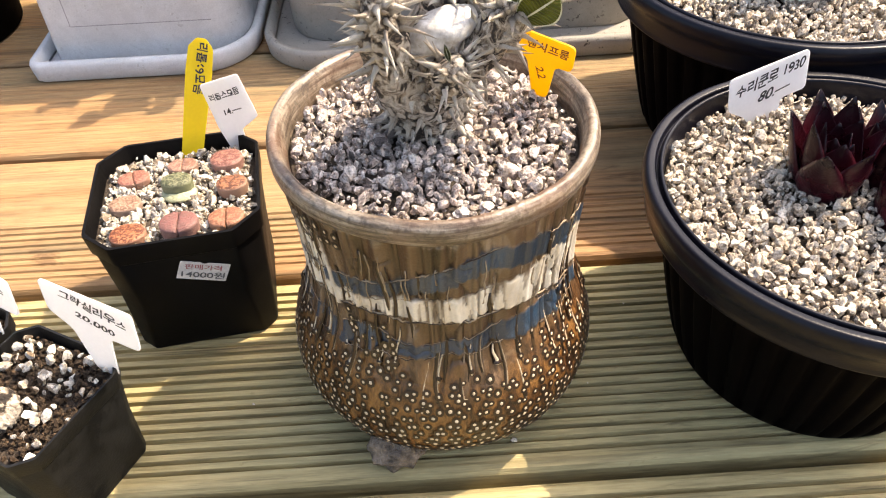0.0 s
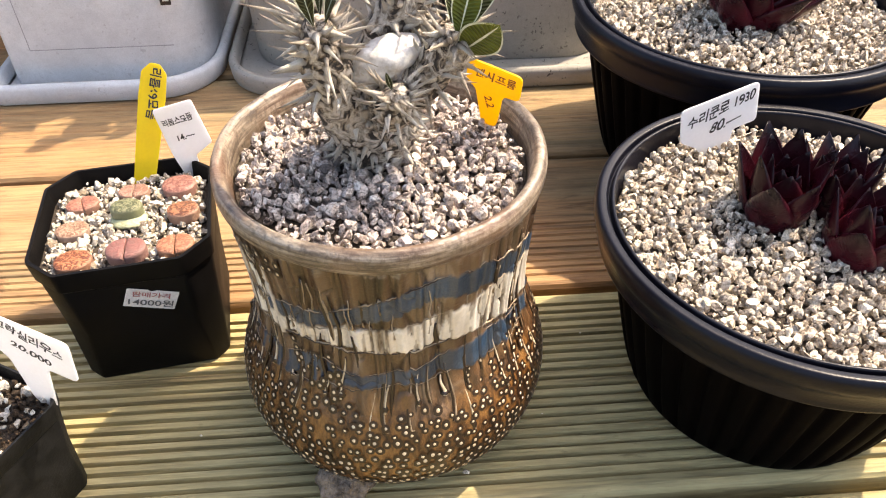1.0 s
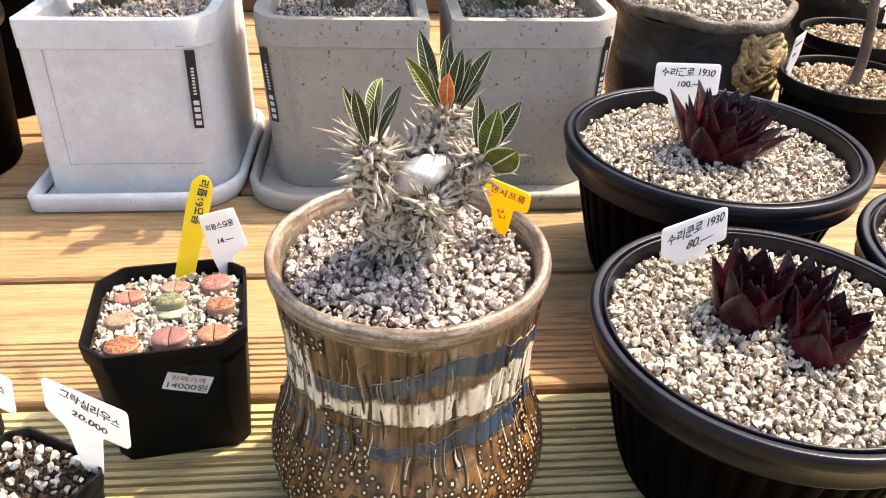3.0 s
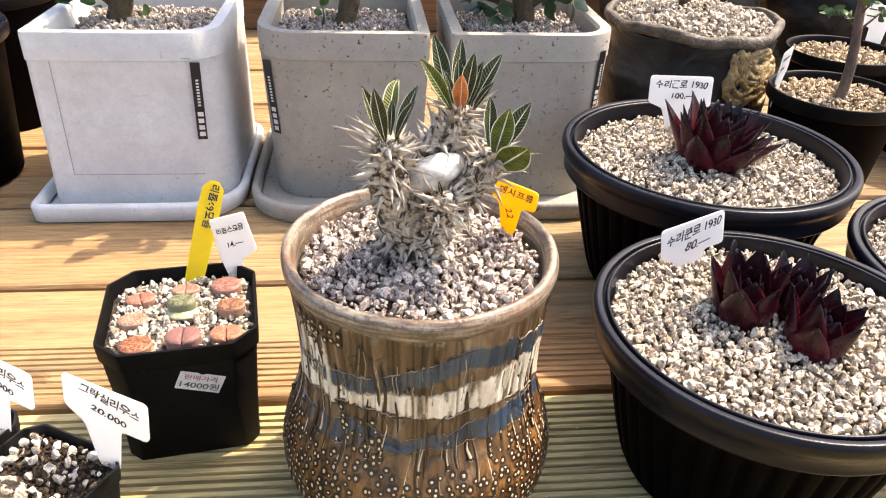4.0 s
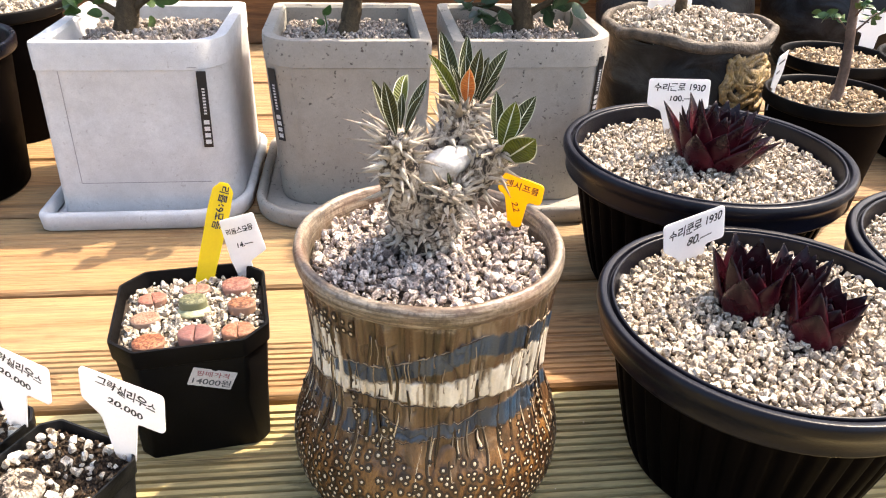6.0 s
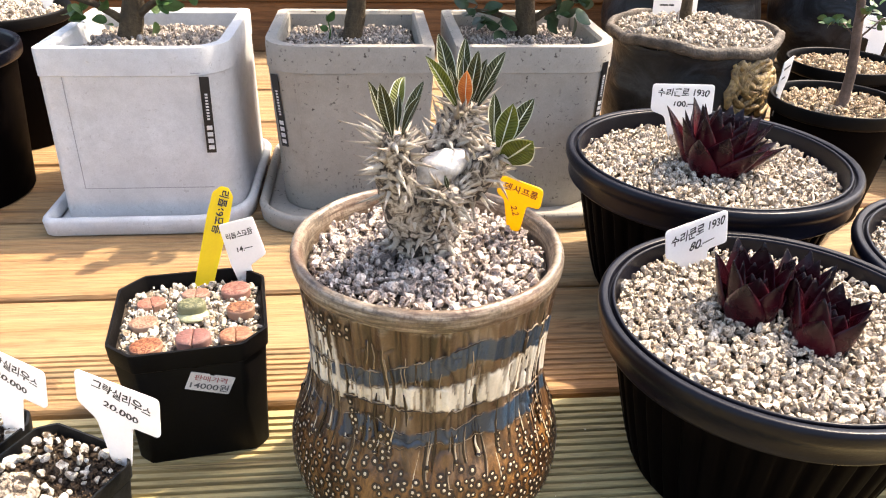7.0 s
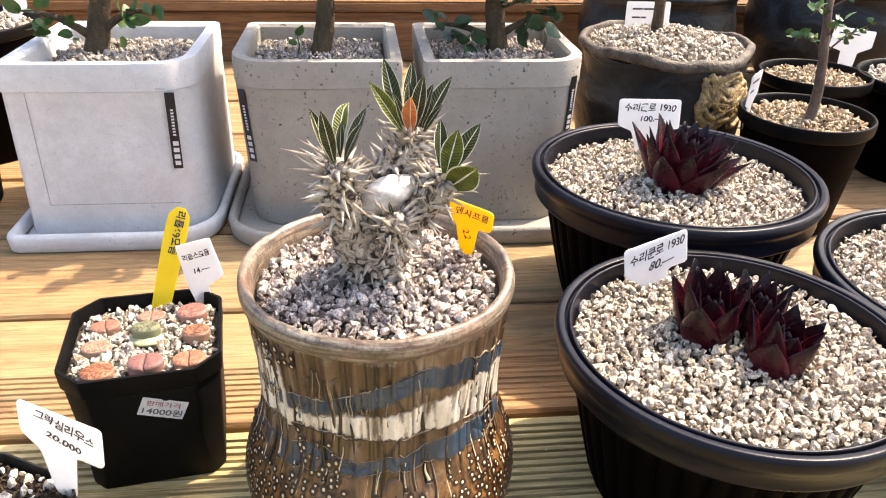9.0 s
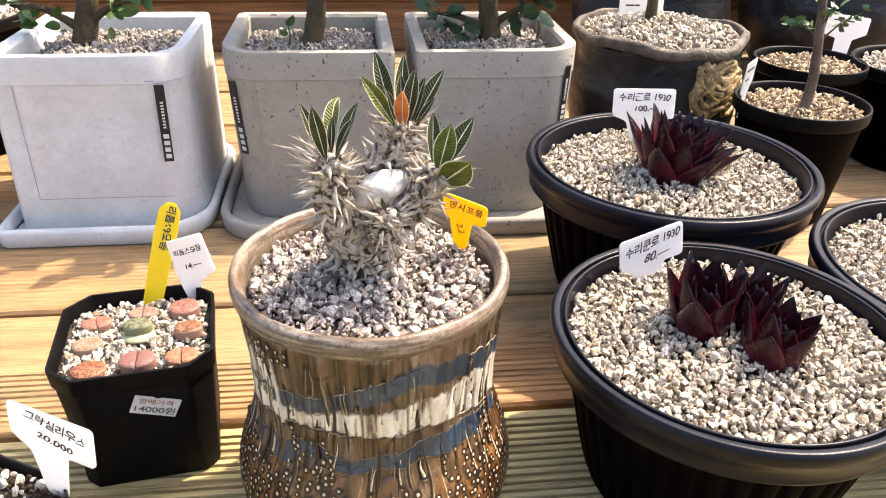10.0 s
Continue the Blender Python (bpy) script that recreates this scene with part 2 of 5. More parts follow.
def darkglaze_material():
    n = Nodes("dark_marbled_glaze")
    a, b = n.noise(16, 5, 0.6, (1, 1, 1.6), None, 0.8), n.noise(300, 4, 0.6)
    col = n.ramp(a, (0.3, (0.006, 0.005, 0.005)), (0.5, (0.014, 0.014, 0.015)), (0.66, (0.040, 0.046, 0.052)), (0.78, (0.014, 0.014, 0.015)))
    col = n.mix(0.4, col, n.ramp(b, (0.3, 0.4), (0.7, 1.0)), "MULTIPLY")
    n.bump(a, 0.004)
    return n.end(col, 0.36, 0.0, 0.22)


M_DARKGLAZE = darkglaze_material()
M_GOLD = simple("ochre_gold_glaze", (0.46, 0.31, 0.12), (0.07, 0.042, 0.020), 110, 0.4, 0.002, 300)
M_RAWRIM = simple("worn_clay_rim", (0.135, 0.105, 0.076), (0.030, 0.023, 0.018), 70, 0.7, 0.002, 350)


def caudex_material():
    n = Nodes("silver_grey_stem_skin")
    a, b = n.noise(170, 5, 0.62, None, None, 1.2), n.noise(560, 4, 0.65)
    col = n.ramp(a, (0.43, (0.022, 0.014, 0.009)), (0.475, (0.21, 0.158, 0.110)), (0.57, (0.60, 0.52, 0.42)))
    col = n.mix(0.5, col, n.ramp(b, (0.32, 0.3), (0.6, 1.0)), "MULTIPLY")
    n.bump(n.math("ADD", a, b), 0.0022)
    return n.end(col, 0.65)


M_CAUDEX = caudex_material()


def spine_material():
    """Pale horn with a darker root and a brown point; the attribute 'blade' runs along it."""
    n = Nodes("horny_spines")
    mask, _ = n.attr("blade")
    sep = n.add("ShaderNodeSeparateColor")
    n.put(sep.inputs[0], mask)
    pale = n.mix(n.own(), (0.86, 0.78, 0.66), (0.50, 0.41, 0.31))
    col = n.mix(n.ramp(sep.outputs[0], (0.0, 0.75), (0.20, 0.0), (0.66, 0.05), (1.0, 0.8)), pale, (0.10, 0.062, 0.040))
    col = n.mix(0.45, col, n.ramp(n.noise(900, 3, 0.6), (0.34, 0.3), (0.6, 1.0)), "MULTIPLY")
    n.bump(n.noise(500, 3), 0.0004)
    return n.end(col, 0.5, 0.0, 0.4)


M_SPINE = spine_material()
M_SKIN = simple("silvery_smooth_skin", (0.36, 0.32, 0.27), (0.72, 0.69, 0.65), 190, 0.5, 0.0004, 420)


def leaf_material(name, a, b, vein, thin=0.35):
    """Leaf blade with fine cross veins; the attribute 'blade' runs along (red) and across (green) the leaf."""
    n = Nodes(name)
    uv, _ = n.attr("blade")
    sep = n.add("ShaderNodeSeparateColor")
    n.put(sep.inputs[0], uv)
    side = n.math("ABSOLUTE", n.math("SUBTRACT", sep.outputs[1], 0.5))
    lines = n.math("SINE", n.math("MULTIPLY", n.math("SUBTRACT", sep.outputs[0], n.math("MULTIPLY", side, 0.22)), 105.0))
    broad = n.noise(160, 4)
    col = n.mix(n.ramp(broad, (0.35, 0.0), (0.65, 1.0)), a, b)
    col = n.mix(n.ramp(n.math("MULTIPLY", n.math("ADD", lines, 1.0), 0.5), (0.72, 0.0), (0.95, 0.55)), col, vein)
    n.bump(lines, 0.0002)
    n.let_through(col, thin)
    return n.end(col, 0.5, 0.0, 0.25)


M_LEAF = leaf_material("green_leaf", (0.055, 0.066, 0.009), (0.120, 0.135, 0.016), (0.17, 0.19, 0.05), 0.25)
M_LEAFDARK = leaf_material("dark_green_leaf", (0.015, 0.019, 0.006), (0.036, 0.043, 0.012), (0.12, 0.135, 0.06), 0.15)
M_LEAFOLIVE = leaf_material("olive_leaf", (0.022, 0.022, 0.006), (0.055, 0.052, 0.012), (0.13, 0.13, 0.055), 0.2)
M_LEAFORANGE = leaf_material("orange_leaf", (0.46, 0.13, 0.03), (0.60, 0.23, 0.06), (0.62, 0.36, 0.12))
M_MARGIN = simple("pale_leaf_margin", (0.50, 0.52, 0.38), (0.62, 0.62, 0.48), 200, 0.5)


def burgundy_material():
    n = Nodes("burgundy_succulent_skin")
    mask, along = n.attr("blade")
    sep = n.add("ShaderNodeSeparateColor")
    n.put(sep.inputs[0], mask)
    a, b = n.noise(70, 4, 0.6), n.noise(600, 3)
    col = n.ramp(a, (0.3, (0.013, 0.0016, 0.003)), (0.5, (0.045, 0.0038, 0.009)), (0.7, (0.135, 0.011, 0.020)))
    base = n.mix(n.own(), (0.135, 0.009, 0.018), (0.020, 0.002, 0.0045))
    col = n.mix(0.45, col, base)
    col = n.mix(n.ramp(sep.outputs[0], (0.15, 0.0), (0.5, 0.35), (0.9, 0.95)), col, (0.006, 0.002, 0.004))
    col = n.mix(0.3, col, n.ramp(b, (0.3, 0.5), (0.7, 1.0)), "MULTIPLY")
    n.bump(b, 0.0003)
    return n.end(col, n.ramp(a, (0.3, 0.20), (0.7, 0.38)), 0.0, 0.24)


M_BURGUNDY = burgundy_material()


def lithops_material(name, side, top, mark):
    n = Nodes(name)
    mask, _ = n.attr("window")
    sep = n.add("ShaderNodeSeparateColor")
    n.put(sep.inputs[0], mask)
    v = n.noise(420, 4, 0.6, None, None, 1.5)
    topcol = n.mix(n.ramp(v, (0.47, 0.0), (0.53, 1.0)), tuple(c * 0.45 for c in mark), tuple(c * 0.66 + 0.015 for c in top))
    side = tuple(c * 0.62 + 0.01 for c in side)
    col = n.mix(sep.outputs[0], side, topcol)
    n.bump(v, 0.0006)
    return n.end(col, 0.5, 0.0, 0.4)


# ---- building helpers ----
def thing(name, label, category, at=(0, 0, 0), turn=0.0, group="", kind=""):
    ob = new(name)
    ob.empty_display_size = 0.02
    ob.matrix_world = pose(*at, 0, 0, turn)
    return tagged(ob, label, category, group, kind)


def link(name, me, material, parent=None, label=""):
    for m in material if isinstance(material, (list, tuple)) else [material]:
        me.materials.append(m)
    ob = new(name, me)
    if parent:
        ob.parent = parent
    if label:
        tagged(ob, label)
    return ob


def part(name, bm, material, parent=None, label="", smooth=True):
    """One bmesh as one mesh object under a thing or a part."""
    me = bpy.data.meshes.new(name)
    bm.normal_update()
    bm.to_mesh(me)
    bm.free()
    me.polygons.foreach_set("use_smooth", [smooth] * len(me.polygons))
    return link(name, me, material, parent, label)


def pymesh(name, verts, faces, material, parent=None, label="", smooth=True):
    me = bpy.data.meshes.new(name)
    me.from_pydata([tuple(map(float, v)) for v in verts], [], [tuple(map(int, f)) for f in faces])
    me.polygons.foreach_set("use_smooth", [smooth] * len(me.polygons))
    me.update()
    return link(name, me, material, parent, label)


def lathe(name, profile, material, parent, segs=96, label="", shape=None, closed=True):
    """Turns a profile of (radius, height) round z. shape(angle, r, z) may change the radius."""
    verts, faces = [], []
    for r, z in profile:
        for i in range(segs):
            a = 2 * math.pi * i / segs
            q = shape(a, r, z) if shape else r
            verts.append((q * math.cos(a), q * math.sin(a), z))
    for j in range(len(profile) - 1):
        for i in range(segs):
            k = (i + 1) % segs
            faces.append((j * segs + i, j * segs + k, (j + 1) * segs + k, (j + 1) * segs + i))
    if closed:
        faces.append(tuple(range(segs - 1, -1, -1)))
    return pymesh(name, verts, faces, material, parent, label)


def smooth_profile(points, steps=6):
    """Catmull-Rom through the points."""
    out = []
    p = [points[0]] + list(points) + [points[-1]]
    for i in range(1, len(p) - 2):
        a, b, c, d = (np.array(q, float) for q in p[i - 1:i + 3])
        for k in range(steps):
            t = k / steps
            out.append(tuple(0.5 * (2 * b + (c - a) * t + (2 * a - 5 * b + 4 * c - d) * t * t + (3 * b - a - 3 * c + d) * t ** 3)))
    return out + [tuple(points[-1])]


def tube(path, radii, sides=8, cap=True):
    """Verts and faces of a tube along a path."""
    verts, faces = [], []
    path = [Vector(p) for p in path]
    for i, p in enumerate(path):
        d = (path[min(i + 1, len(path) - 1)] - path[max(i - 1, 0)]).normalized()
        u = d.orthogonal().normalized() if i == 0 else (u - d * u.dot(d)).normalized()
        w = d.cross(u)
        for k in range(sides):
            a = 2 * math.pi * k / sides
            verts.append(p + (u * math.cos(a) + w * math.sin(a)) * radii[i])
    for i in range(len(path) - 1):
        for k in range(sides):
            n = (k + 1) % sides
            faces.append((i * sides + k, i * sides + n, (i + 1) * sides + n, (i + 1) * sides + k))
    if cap:
        faces += [tuple(range(sides - 1, -1, -1)), tuple(range((len(path) - 1) * sides, len(path) * sides))]
    return verts, faces


def joined(pieces):
    verts, faces = [], []
    for v, f in pieces:
        b = len(verts)
        verts += list(v)
        faces += [tuple(i + b for i in q) for q in f]
    return verts, faces


def rounded_rect(w, h, radii, steps=6):
    """Outline of a rectangle round 0, with one radius for each corner: front left, front right, back right, back left."""
    out = []
    for (sx, sy, a0), r in zip(((-1, -1, 180), (1, -1, 270), (1, 1, 0), (-1, 1, 90)), radii):
        cx, cy = sx * (w / 2 - r), sy * (h / 2 - r)
        for k in range(steps + 1):
            a = radians(a0 + 90 * k / steps)
            out.append((cx + r * math.cos(a), cy + r * math.sin(a)))
    return out


def loft(name, rings, material, parent, label="", smooth=False, cap=True):
    """Joins rings of equal length into one skin, the first and last closed."""
    n = len(rings[0])
    verts = [v for r in rings for v in r]
    faces = [(j * n + i, j * n + (i + 1) % n, (j + 1) * n + (i + 1) % n, (j + 1) * n + i) for j in range(len(rings) - 1) for i in range(n)]
    if cap:
        faces += [tuple(range(n - 1, -1, -1)), tuple(range((len(rings) - 1) * n, len(rings) * n))]
    ob = pymesh(name, verts, faces, material, parent, label, True)
    if not smooth:
        ob.data.set_sharp_from_angle(angle=radians(32))
    return ob


def plate(name, outline, thick, material, parent, matrix=None, label=""):
    """A flat plate with its outline in x and z, its face towards -y."""
    n = len(outline)
    verts = [(x, -thick / 2, z) for x, z in outline] + [(x, thick / 2, z) for x, z in outline]
    faces = [tuple(range(n)), tuple(range(2 * n - 1, n - 1, -1))] + [(i, n + i, n + (i + 1) % n, (i + 1) % n) for i in range(n)]
    ob = pymesh(name, verts, faces, material, parent, label, False)
    if matrix:
        ob.matrix_basis = matrix
    return ob


def rounded(corners, r, steps=4):
    """An outline with its corners rounded."""
    out, n = [], len(corners)
    for i in range(n):
        p, a, b = Vector(corners[i]), Vector(corners[i - 1]), Vector(corners[(i + 1) % n])
        u, w = (a - p).normalized(), (b - p).normalized()
        q = min(r, (a - p).length * 0.45, (b - p).length * 0.45)
        for k in range(steps + 1):
            t = k / steps
            s = p + u * q * (1 - t) ** 2 + w * q * t ** 2
            out.append((s.x, s.y))
    return out


def lettering(text, size, material, parent, x, z, off, slant=0.0, turn=0.0, wide=1.0, name="lettering", hand=True):
    """Writing on a plate's face, in x and z, facing -y."""
    cu = bpy.data.curves.new("lettering", "FONT")
    cu.body, cu.size, cu.shear, cu.align_x, cu.align_y = text, size, slant, "CENTER", "CENTER"
    cu.offset = size * (0.024 if hand else 0.014)
    tmp = new("lettering", cu)
    bpy.context.view_layer.update()
    me = bpy.data.meshes.new_from_object(tmp.evaluated_get(bpy.context.evaluated_depsgraph_get()))
    bpy.data.objects.remove(tmp)
    me.materials.clear()
    if hand:
        for v in me.vertices:
            q = v.co / size
            v.co.x += size * 0.12 * noise.noise((q.x * 1.3, q.y * 1.7, size * 900))
            v.co.y += size * (0.13 * noise.noise((q.x * 1.1, q.y * 1.5, size * 900 + 9)) + 0.10 * noise.noise((q.x * 0.6, 3, size * 700)))
    ob = link(name, me, material, parent)
    ob.matrix_basis = Matrix.Translation((x, -off, z)) @ pose(0, 0, 0, 90, 0, 0) @ pose(0, 0, 0, 0, 0, turn) @ Matrix.Diagonal((wide, 1, 1, 1))
    return ob


def bars(widths, height, material, parent, x, z, off, name="lettering"):
    """A row of plain bars in place of words."""
    bm = bmesh.new()
    for w in widths:
        bmesh.ops.create_cube(bm, size=1.0, matrix=Matrix.Translation((x + w / 2, -off, z)) @ Matrix.Diagonal((w, 0.0002, height, 1)))
        x += w + height * 0.5
    return part(name, bm, material, parent, smooth=False)


def stand(at, right, up):
    """The pose of a plate with its foot at a point, its x and z ways given."""
    x = Vector(right).normalized()
    y = Vector(up).cross(x).normalized()
    z = x.cross(y)
    m = Matrix((x, y, z)).transposed().to_4x4()
    m.translation = at
    return m


# ---- loose stones ----
def stone_shapes(count, seed, level=2):
    """Chipped lumps of unit size."""
    rng = np.random.default_rng(seed)
    bm = bmesh.new()
    bmesh.ops.create_icosphere(bm, subdivisions=level, radius=1.0)
    base = np.array([v.co[:] for v in bm.verts])
    faces = np.array([[v.index for v in f.verts] for f in bm.faces])
    bm.free()
    out = []
    for _ in range(count):
        p = base.copy()
        for _ in range(11):
            n = rng.normal(size=3)
            n /= np.linalg.norm(n)
            d = rng.uniform(0.42, 0.85)
            k = p @ n
            p = p - np.outer(np.maximum(k - d, 0) * 0.97, n)
        p += rng.normal(scale=0.018, size=p.shape)
        p *= rng.uniform([0.95, 0.8, 0.65], [1.5, 1.2, 1.0])
        out.append(p)
    return out, faces


SHAPES_FINE, SHAPES_ROUGH = stone_shapes(14, 5, 2), stone_shapes(12, 6, 1)


def scattered(inside, half, step, layers, rng):
    """Places on a jittered grid in a square of the given half width."""
    out = []
    for k in range(layers):
        for gy in np.arange(-half, half, step):
            for gx in np.arange(-half, half, step):
                x, y = gx + rng.uniform(-0.5, 0.5) * step, gy + rng.uniform(-0.5, 0.5) * step
                if inside(x, y):
                    out.append((x, y, k))
    return out


def gravel(name, label, at, turn, inside, half, size, material, seed, layers=2, fine=True, mound=0.0, rise=None, outline=None, category="gravel"):
    """Loose stones lying in a pot, with the packed bed under them, as one mass."""
    rng = np.random.default_rng(seed)
    shapes, faces = SHAPES_FINE if fine else SHAPES_ROUGH
    V, F, base = [], [], 0
    for x, y, k in scattered(inside, half, size * 1.06, layers, rng):
        p = shapes[rng.integers(len(shapes))] * size * 0.5 * rng.choice([0.55, 0.8, 1.0, 1.3, 1.7], p=[0.26, 0.26, 0.24, 0.17, 0.07])
        q = Euler(rng.uniform(0, 6.28, 3)).to_matrix()
        z = mound * (1 - (x * x + y * y) / half ** 2) + (rise(x, y) if rise else 0) - k * size * 0.55 + rng.uniform(-0.25, 0.38) * size
        V.append(p @ np.array(q).T + (x, y, z))
        F.append(faces + base)
        base += len(p)
    V, F = np.concatenate(V), np.concatenate(F)
    me = bpy.data.meshes.new(name)
    ring = outline or [(half * 0.99 * math.cos(a), half * 0.99 * math.sin(a)) for a in np.linspace(0, 2 * math.pi, 48, endpoint=False)]
    bed = [(x, y, -size * 0.9) for x, y in ring]
    me.from_pydata(V.tolist() + bed, [], F.tolist() + [tuple(range(base, base + len(bed)))])
    me.polygons.foreach_set("use_smooth", [True] * len(me.polygons))
    me.set_sharp_from_angle(angle=radians(26))
    ob = link(name, me, [material, M_SOIL])
    ob.data.polygons[len(F)].material_index = 1
    ob.matrix_world = pose(*at, 0, 0, turn)
    return tagged(ob, label, category, kind="stuff")


# ---- leaves ----
def blade(name, length, width, parent, matrix, material, bend=0.3, fold=0.25, broad=0.45, label="", rim=True, curl=0.0):
    """A thin leaf with a raised midrib and a pale margin; it grows along z and faces -y."""
    ns, cols = 14, (0.0, 0.045, 0.27, 0.47, 0.53, 0.73, 0.955, 1.0)
    verts, faces, mats, cu = [], [], [], []
    for side in (0, 1):
        for i in range(ns + 1):
            s = i / ns
            w = width * (math.sin(math.pi * min(1, s ** (math.log(0.5) / math.log(broad)))) ** 0.8 * 0.97 + 0.06 * (1 - s))
            for c in cols:
                u = c - 0.5
                x = u * w
                y = bend * length * s * s + curl * length * max(0, s - 0.7) ** 2 * 8 - fold * abs(u) * w * 1.2
                y -= (0.0004 if 0.4 < c < 0.6 else 0) * (1 - s)
                z = length * (s - 0.15 * abs(bend) * s * s)
                verts.append((x, y + side * 0.0005, z))
                cu.append((s, c, 0, 1))
    n = len(cols)
    for side in (0, 1):
        b = side * n * (ns + 1)
        for i in range(ns):
            for k in range(n - 1):
                q = [b + i * n + k, b + i * n + k + 1, b + (i + 1) * n + k + 1, b + (i + 1) * n + k]
                faces.append(tuple(q if side == 0 else q[::-1]))
                mats.append(1 if k in (0, n - 2) and rim else (1 if k == 3 and side == 0 and s else 0))
    me = bpy.data.meshes.new(name)
    me.from_pydata(verts, [], faces)
    me.polygons.foreach_set("material_index", mats)
    me.polygons.foreach_set("use_smooth", [True] * len(faces))
    at = me.color_attributes.new("blade", "FLOAT_COLOR", "POINT")
    at.data.foreach_set("color", np.array(cu, "f").ravel())
    ob = link(name, me, [material, M_MARGIN], parent, label)
    ob.matrix_basis = matrix
    return ob


def fat_leaf_mesh(length, width, thick, bend, seed):
    """A thick, keeled, pointed succulent leaf that grows along z and turns its hollow side to -y."""
    rng = np.random.default_rng(seed)
    ns, nk = 12, 12
    verts, faces, cu = [], [], []
    for i in range(ns + 1):
        s = i / ns
        w = width * (0.66 + 0.34 * math.sin(0.5 * math.pi * min(1.0, s / 0.34))) * (1 - max(0, (s - 0.26) / 0.74) ** 1.45) ** 0.95
        t = thick * (1 - s ** 1.6) * 0.9 + thick * 0.06
        w = max(w, 0.0006)
        cy = bend * length * (s ** 1.7) - 0.22 * bend * length * s ** 4
        for k in range(nk):
            a = 2 * math.pi * k / nk
            x = 0.5 * w * math.copysign(abs(math.cos(a)) ** 0.8, math.cos(a))
            y = math.sin(a)
            y = t * (0.9 * y if y > 0 else 0.12 * y) + (0.17 * w * (2 * abs(x) / w) ** 2)* -1
            if math.sin(a) > 0.93:
                y += t * 0.18
            verts.append((x + rng.normal(scale=0.00015), cy + y, length * s))
            cu.append((s, k / nk, 0, 1))
    for i in range(ns):
        for k in range(nk):
            n = (k + 1) % nk
            faces.append((i * nk + k, i * nk + n, (i + 1) * nk + n, (i + 1) * nk + k))
    faces += [tuple(range(nk - 1, -1, -1)), tuple(range(ns * nk, (ns + 1) * nk))]
    me = bpy.data.meshes.new("leaf")
    me.from_pydata(verts, [], faces)
    me.polygons.foreach_set("use_smooth", [True] * len(faces))
    at = me.color_attributes.new("blade", "FLOAT_COLOR", "POINT")
    at.data.foreach_set("color", np.array(cu, "f").ravel())
    me.materials.append(M_BURGUNDY)
    return me


def rosette(parent, at, leaves, length, width, spread, seed, tilt=(0, 0)):
    """Leaves in a spiral: the outer ones lean out, the inner ones stand."""
    rng = np.random.default_rng(seed)
    meshes = [fat_leaf_mesh(length * k, width * (0.85 + 0.15 * k), width * 0.2, b, seed + i)
              for i, (k, b) in enumerate(((1.0, -0.30), (0.97, -0.26), (0.88, -0.20), (0.72, -0.12)))]
    lean = pose(0, 0, 0, tilt[0], tilt[1], 0)
    for i in range(leaves):
        u = i / (leaves - 1)
        me = meshes[0 if u < 0.3 else 1 if u < 0.55 else 2 if u < 0.8 else 3]
        a = i * 137.5 + rng.uniform(-8, 8)
        out = spread * (1 - u) ** 0.8 + 4 + rng.uniform(-4, 4)
        r = 0.30 * width * (1.25 - u) + 0.001
        ob = new("leaf", me)
        ob.parent = parent
        z = 0.0045 * u * leaves / 16
        ob.matrix_basis = Matrix.Translation(at) @ lean @ pose(0, 0, 0, 0, 0, a) @ Matrix.Translation((0, r, z - 0.003)) @ pose(0, 0, 0, -out) @ Matrix.Diagonal(
            (1, 1, rng.uniform(0.9, 1.08), 1))


def spine_mesh(curve, sides=7):
    """A tapering horn of unit length along z and unit radius at its root."""
    verts, faces, cu = [], [], []
    for i, q in enumerate((1.25, 0.82, 0.60, 0.40, 0.20, 0.05)):
        u = (0.0, 0.12, 0.34, 0.58, 0.82, 1.0)[i]
        for k in range(sides):
            a = 2 * math.pi * k / sides
            verts.append((q * math.cos(a) + curve * u * u, q * math.sin(a) * 0.8, u))
            cu.append((u, 0, 0, 1))
    for i in range(5):
        for k in range(sides):
            n = (k + 1) % sides
            faces.append((i * sides + k, i * sides + n, (i + 1) * sides + n, (i + 1) * sides + k))
    faces += [tuple(range(sides - 1, -1, -1)), tuple(range(5 * sides, 6 * sides))]
    me = bpy.data.meshes.new("spine")
    me.from_pydata(verts, [], faces)
    me.polygons.foreach_set("use_smooth", [True] * len(faces))
    at = me.color_attributes.new("blade", "FLOAT_COLOR", "POINT")
    at.data.foreach_set("color", np.array(cu, "f").ravel())
    me.materials.append(M_SPINE)
    return me


SPINES = [spine_mesh(c) for c in (-1.6, -0.7, 0.0, 0.8, 1.7)]


def spine(name, parent, root, way, length, thick, rng):
    z = Vector(way).normalized()
    x = z.orthogonal().normalized()
    m = Matrix((x, z.cross(x), z)).transposed().to_4x4()
    m.translation = root
    ob = new(name, rng.choice(SPINES))
    ob.parent = parent
    ob.matrix_basis = m @ pose(0, 0, 0, 0, 0, rng.uniform(0, 360)) @ Matrix.Diagonal((thick, thick, length, 1))


# ---- the deck ----
bm = bmesh.new()
bmesh.ops.create_grid(bm, x_segments=24, y_segments=24, size=60.0)
for v in bm.verts:
    v.co.z = -0.30 + 0.01 * noise.noise(v.co)
ground = part("ground", bm, M_SOIL)
tagged(ground, "dark bare soil under the wooden deck", "ground", kind="structure")

PITCH, GAP, SEAM = 0.145, 0.007, 0.193


